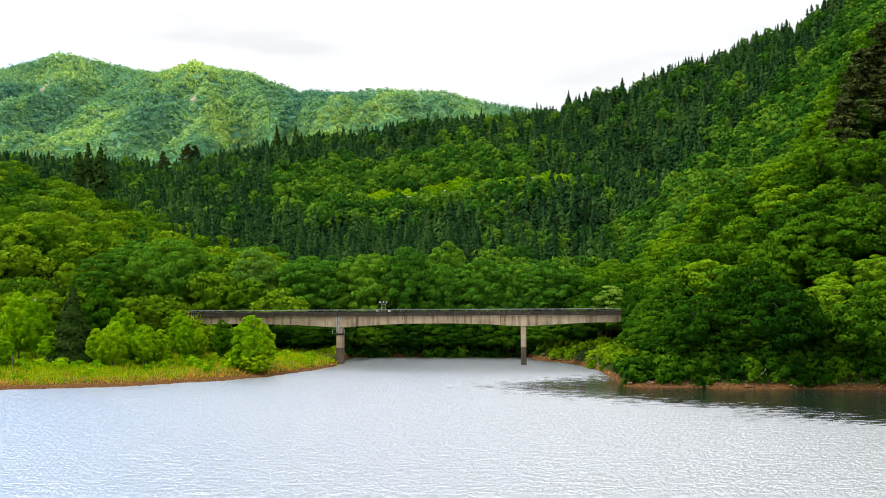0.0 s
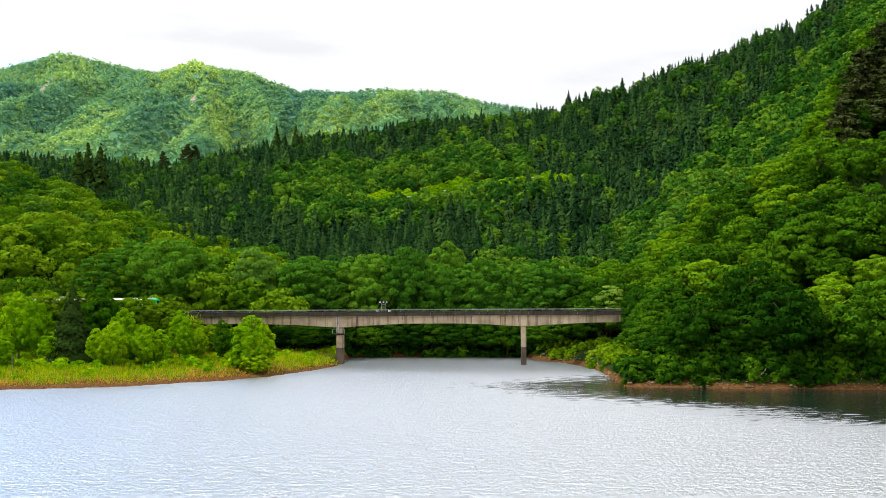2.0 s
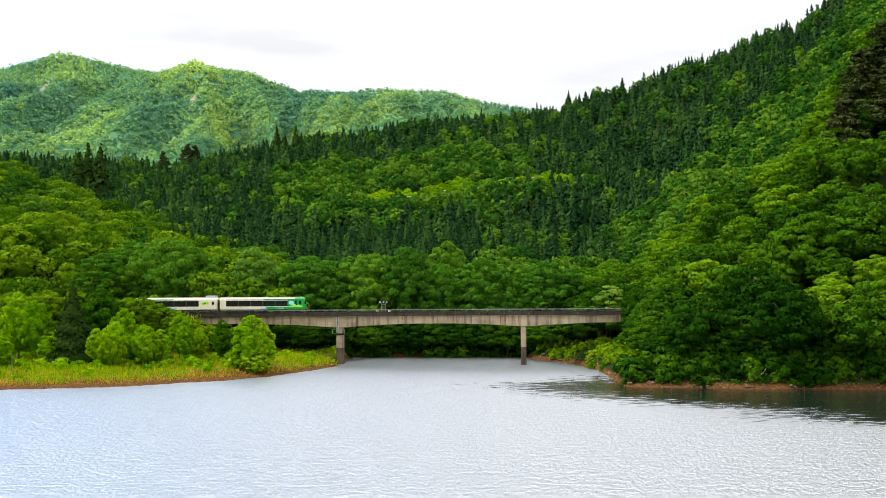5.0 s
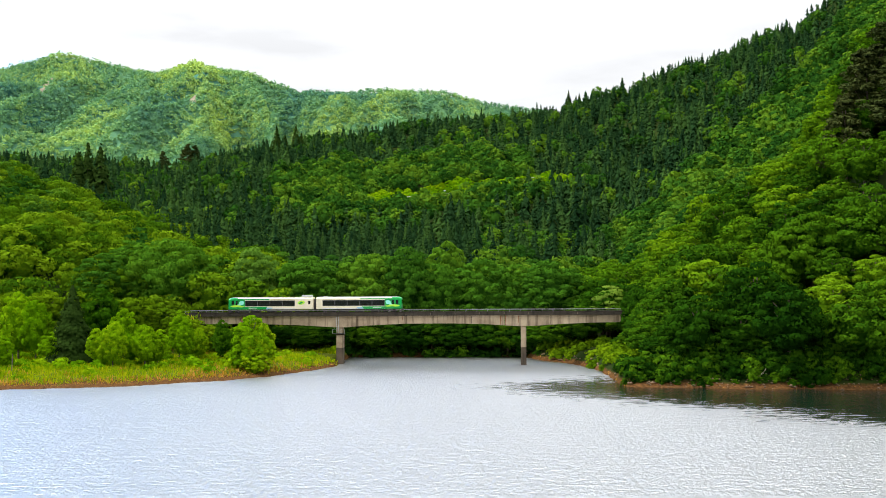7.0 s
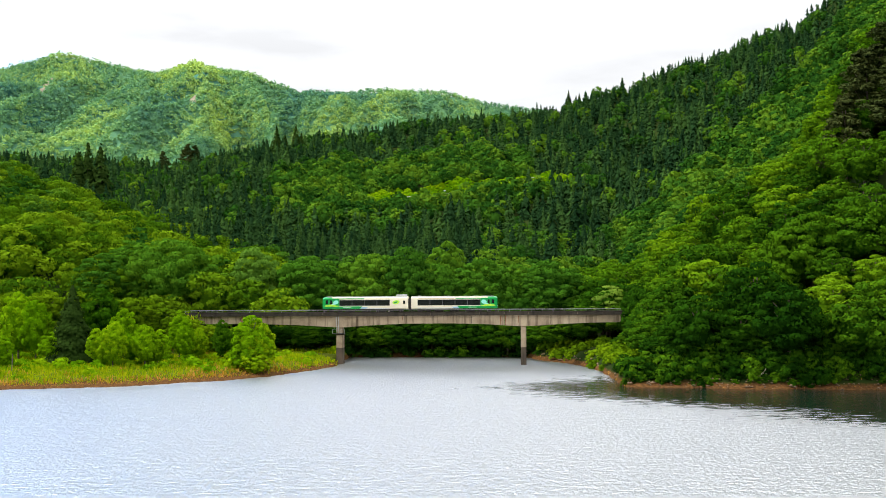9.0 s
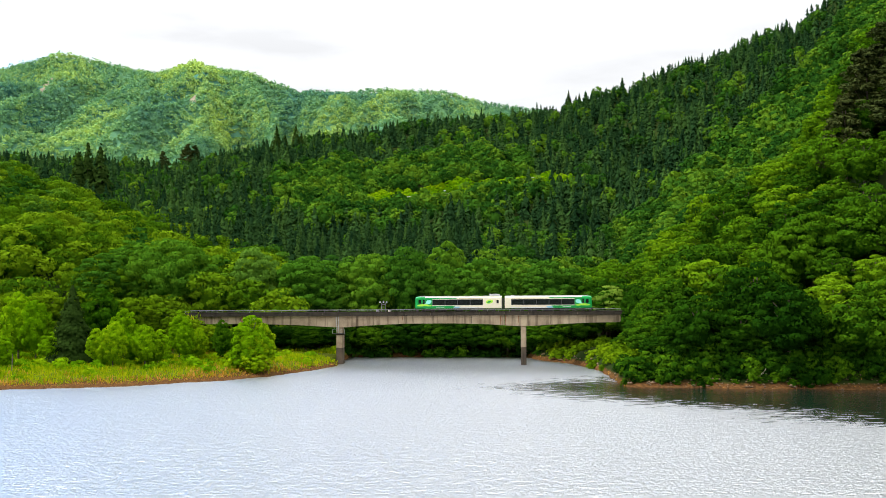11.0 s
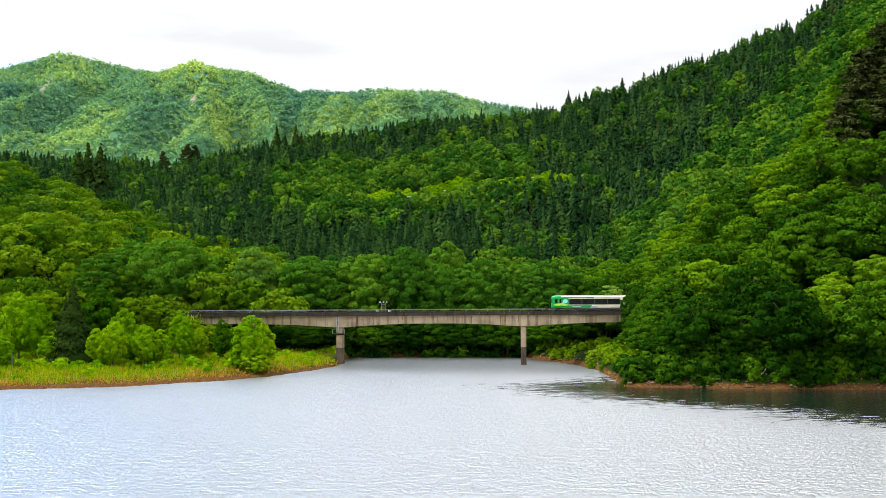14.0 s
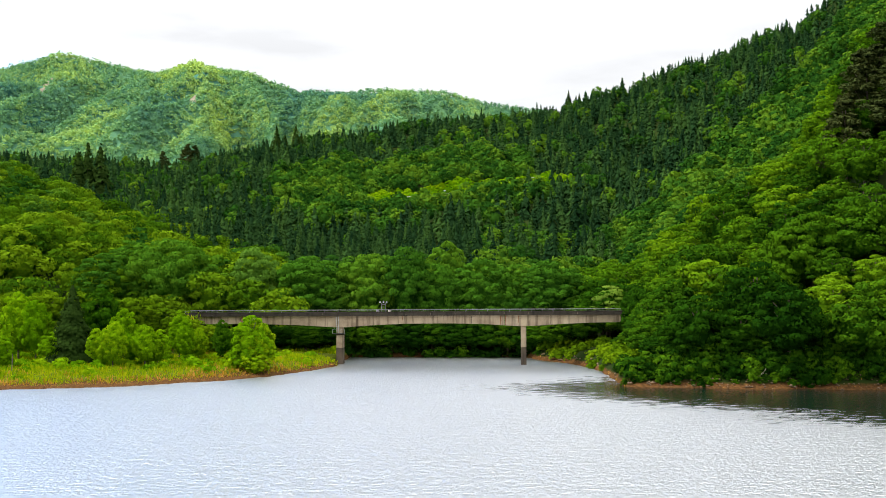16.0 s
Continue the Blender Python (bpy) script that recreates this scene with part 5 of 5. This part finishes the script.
def build_low_growth():
    rng = np.random.default_rng(71)
    # grass on the spit: green inland, straw-coloured along the water
    p = jittered(-110, -20, 184, 252, 0.72, rng)
    b = bearing(p)
    shore = np.interp(b, SHORE_B, SHORE_Y) + 1.3 * fbm(p[:, 0], p[:, 1], 9, 3)
    d = p[:, 1] - shore
    ok = (b < -93) & (d > 0.9) & (b > -520) & (np.abs(p[:, 1] - rail_y(p[:, 0])) > 3.0)
    p, d, b = p[ok], d[ok], b[ok]
    dryness = np.interp(d + 7.0 * fbm(p[:, 0] + 40, p[:, 1], 11, 3), (4.0, 11.0), (0.80, 0.04))
    dry = rng.random(len(p)) < dryness * np.interp(b, (-180, -140), (1.0, 0.35))
    greens = [tuft(i, 7, 1.0, 0.5) for i in range(3)]
    drys = [tuft(10 + i, 8, 0.9, 0.5) for i in range(3)]
    low = np.interp(d, (0.8, 4.0), (0.35, 1.0))
    scatter(greens, p[~dry], rng.uniform(0.7, 1.3, (~dry).sum()) * low[~dry] + 0.25, np.ones((~dry).sum()), rng, "tall_grass", M["grass"], "tall bright green grass on the lakeside spit", "grass")
    scatter(drys, p[dry], rng.uniform(0.7, 1.3, dry.sum()) * low[dry] + 0.25, np.ones(dry.sum()), rng, "dry_grass", M["dry_grass"], "straw-coloured dry grass along the waterline", "grass")
    # low bushes among the grass
    soft = [shrub(120 + i, 1.5, 1.9, 230, 0.27) for i in range(3)]
    q = jittered(-105, -24, 196, 262, 3.4, rng)
    b = bearing(q)
    dq = q[:, 1] - np.interp(b, SHORE_B, SHORE_Y)
    q = q[(b < -99) & (b > -500) & (dq > 7) & (rng.random(len(q)) < np.interp(dq, (7, 18), (0.3, 1.0))) & (np.abs(q[:, 1] - rail_y(q[:, 0])) > 4.5)]
    scatter(soft, q, rng.uniform(0.5, 1.25, len(q)), rng.uniform(0.7, 1.2, len(q)), rng, "low_bushes", M["bush_bright"], "low yellow-green bushes among the grass", "bushes")
    # undergrowth closing the foot of the wooded banks
    # the leaves of these shrubs are darkened as bank shade
    deep = [shrub(140 + i, 1.9, 2.8, 300, 0.30) for i in range(4)]
    e = jittered(14, 120, 186, 262, 1.45, rng)
    b = bearing(e)
    de = e[:, 1] - np.interp(b, SHORE_B, SHORE_Y)
    e = e[(b > 166) & (b < 480) & (de > 0.9) & (de < 8) & (np.abs(e[:, 1] - rail_y(e[:, 0])) > 5)]
    de = e[:, 1] - np.interp(bearing(e), SHORE_B, SHORE_Y)
    scatter(deep, e, rng.uniform(0.45, 1.1, len(e)) * np.interp(de, (0.9, 3), (0.5, 1.3)), rng.uniform(0.8, 1.3, len(e)), rng, "bank_undergrowth", M["bush_shaded"], "dense green undergrowth along the eastern bank", "bushes")
    lit = jittered(20, 52, 205, 262, 1.9, rng)
    b = bearing(lit)
    dl = lit[:, 1] - np.interp(b, SHORE_B, SHORE_Y)
    lit = lit[(b > 88) & (b < 190) & (dl > 1.0) & (dl < 30) & (np.abs(lit[:, 1] - rail_y(lit[:, 0])) > 4)]
    scatter(soft, lit, rng.uniform(0.6, 1.3, len(lit)), rng.uniform(0.7, 1.2, len(lit)), rng, "shore_bushes", M["leaf_olive"], "fresh yellow-green bushes on the shore by the bridge", "bushes")
    w = jittered(-40, 34, 262, 300, 2.8, rng)
    b = bearing(w)
    dw = w[:, 1] - np.interp(b, SHORE_B, SHORE_Y)
    w = w[(b > -130) & (b < 120) & (dw > -0.6) & (dw < 20)]
    scatter(deep, w, rng.uniform(0.6, 1.2, len(w)), rng.uniform(0.8, 1.3, len(w)), rng, "cove_undergrowth", M["bush_shaded"], "green undergrowth on the bank behind the bridge, shade in its leaf colour", "bushes")


build_low_growth()


def build_driftwood():
    x, y = spot(296, 190.2)
    z = float(ground_height(np.array([x]), np.array([y]))[0])
    root = new("driftwood")
    root.matrix_basis = Matrix.Translation((x, y, z))
    bm = bmesh.new()
    pts = [(-0.9, -0.3, 0.02), (-0.3, -0.1, 0.35), (0.3, 0.0, 0.75), (0.75, 0.1, 1.15), (1.0, 0.1, 1.75)]
    for i, (a, b) in enumerate(zip(pts, pts[1:])):
        add_tube(bm, a, b, 0.13 - i * 0.02, 7, 0.11 - i * 0.02)
    part("branch", bm, M["deadwood"], root)
    part("twig", tube((0.3, 0, 0.75), (1.1, -0.1, 0.8), 0.05, 5, 0.02), M["deadwood"], root)
    part("twig", tube((-0.3, -0.1, 0.35), (-0.9, 0.0, 0.65), 0.05, 5, 0.02), M["deadwood"], root)
    tagged(root, "bleached forked driftwood branch lying on the soil bank", "driftwood")
    # a bare stake on the spit
    x, y = spot(-402, 199)
    post = new("dead_stem")
    post.matrix_basis = place(x, y, 1, 0, 0.2)
    part("stem", tube((0, 0, 0), (0.1, 0, 3.6), 0.11, 6, 0.06), M["bark"], post)
    tagged(post, "bare brown dead stem standing in the grass", "dead tree")


build_driftwood()


# ---------------------------------------------------------------- the hill road
def build_hill_road():
    xs = np.linspace(-26, 58, 29)
    root = new("guard_rail")
    zs = ground_height(xs, hill_road(xs)) + 0.3
    bm = bmesh.new()
    for i in range(len(xs) - 1):
        add_tube(bm, (xs[i], hill_road(xs[i]) - 2.4, zs[i] + 4.0), (xs[i + 1], hill_road(xs[i + 1]) - 2.4, zs[i + 1] + 4.0), 0.13, 5)
    part("rail_beam", bm, M["steel"], root, "pale steel guard rail beam")
    for i in range(0, len(xs)):
        part("rail_post", tube((xs[i], hill_road(xs[i]) - 2.3, zs[i] + 2.6), (xs[i], hill_road(xs[i]) - 2.3, zs[i] + 4.2), 0.08, 5), M["steel"], root)
    tagged(root, "pale steel guard rail along the hill road", "guard rail")
    wall = bmesh.new()
    prev = None
    for x, z in zip(xs, zs):
        y = float(hill_road(x))
        ring = [wall.verts.new(c) for c in ((x, y - 2.6, z - 4), (x, y - 2.2, z + 3.2), (x, y + 2.6, z + 3.2), (x, y + 2.6, z - 4))]
        if prev:
            for a in range(4):
                wall.faces.new((prev[a], prev[(a + 1) % 4], ring[(a + 1) % 4], ring[a]))
        prev = ring
    ob = part("hill_road", wall, M["concrete"], None)
    tagged(ob, "narrow concrete-edged road on the wooded hillside", "road", kind="structure")
    sign = new("road_mirror")
    x = 0.0
    i = int(np.argmin(np.abs(xs - x)))
    sign.matrix_basis = Matrix.Translation((xs[i], float(hill_road(xs[i])) - 1.6, zs[i] + 3.2))
    part("pole", tube((0, 0, 0), (0, 0, 2.2), 0.08, 6), M["steel"], sign)
    part("disc", tube((0, -0.16, 2.2), (0, 0.0, 2.2), 0.75, 14), M["roof_grey"], sign, "round white disc")
    tagged(sign, "white round road mirror on a steel pole", "road mirror")


build_hill_road()


def build_shore_litter():
    """Stones and straw on the bare strip along the waterline."""
    rng = np.random.default_rng(91)
    stones = []
    for k in range(4):
        g = np.random.default_rng(400 + k)
        v = np.array(((1, 0, 0), (0, 1, 0), (-1, 0, 0), (0, -1, 0), (0, 0, 0.8), (0, 0, -0.5)), float) * g.uniform(0.6, 1.2, (6, 1)) * 0.22
        f = np.array([(0, 1, 4), (1, 2, 4), (2, 3, 4), (3, 0, 4), (1, 0, 5), (2, 1, 5), (3, 2, 5), (0, 3, 5)])
        stones.append((v + np.array((0, 0, 0.62)), f))
    p = jittered(14, 110, 184, 262, 0.62, rng)
    b = bearing(p)
    d = p[:, 1] - np.interp(b, SHORE_B, SHORE_Y) - 1.3 * fbm(p[:, 0], p[:, 1], 9, 3)
    ok = (d > -0.3) & (d < 2.4) & (b > 90) & (b < 470)
    p = p[ok]
    s = p[rng.random(len(p)) < 0.6]
    scatter(stones, s, rng.uniform(0.4, 1.9, len(s)), rng.uniform(0.6, 1.1, len(s)), rng, "shore_stones", M["stone"], "brown stones along the bare waterline", "stones")
    straw = [tuft(20 + i, 6, 0.5, 0.5) for i in range(3)]
    t = p[(rng.random(len(p)) < 0.35)]
    ob = scatter(straw, t, rng.uniform(0.6, 1.1, len(t)), np.ones(len(t)), rng, "shore_straw", M["dry_grass"], "thin dry straw along the eastern waterline", "grass")


build_shore_litter()


# ---------------------------------------------------------------- what moves
def motions():
    walk(lake, [(0.0, pose(0, 0, 0)), (16.0, pose(*WATER_DRIFT, 0))])
    for car, ahead in RAILCARS:
        rows = []
        for t, x in TRAIN_X:
            cx = x + ahead
            rows.append((t, pose(cx, rail_y(cx), rail_z(cx), 0, -math.degrees(math.atan(0.0066)), math.degrees(math.atan(-0.055)))))
        walk(car, rows)


motions()
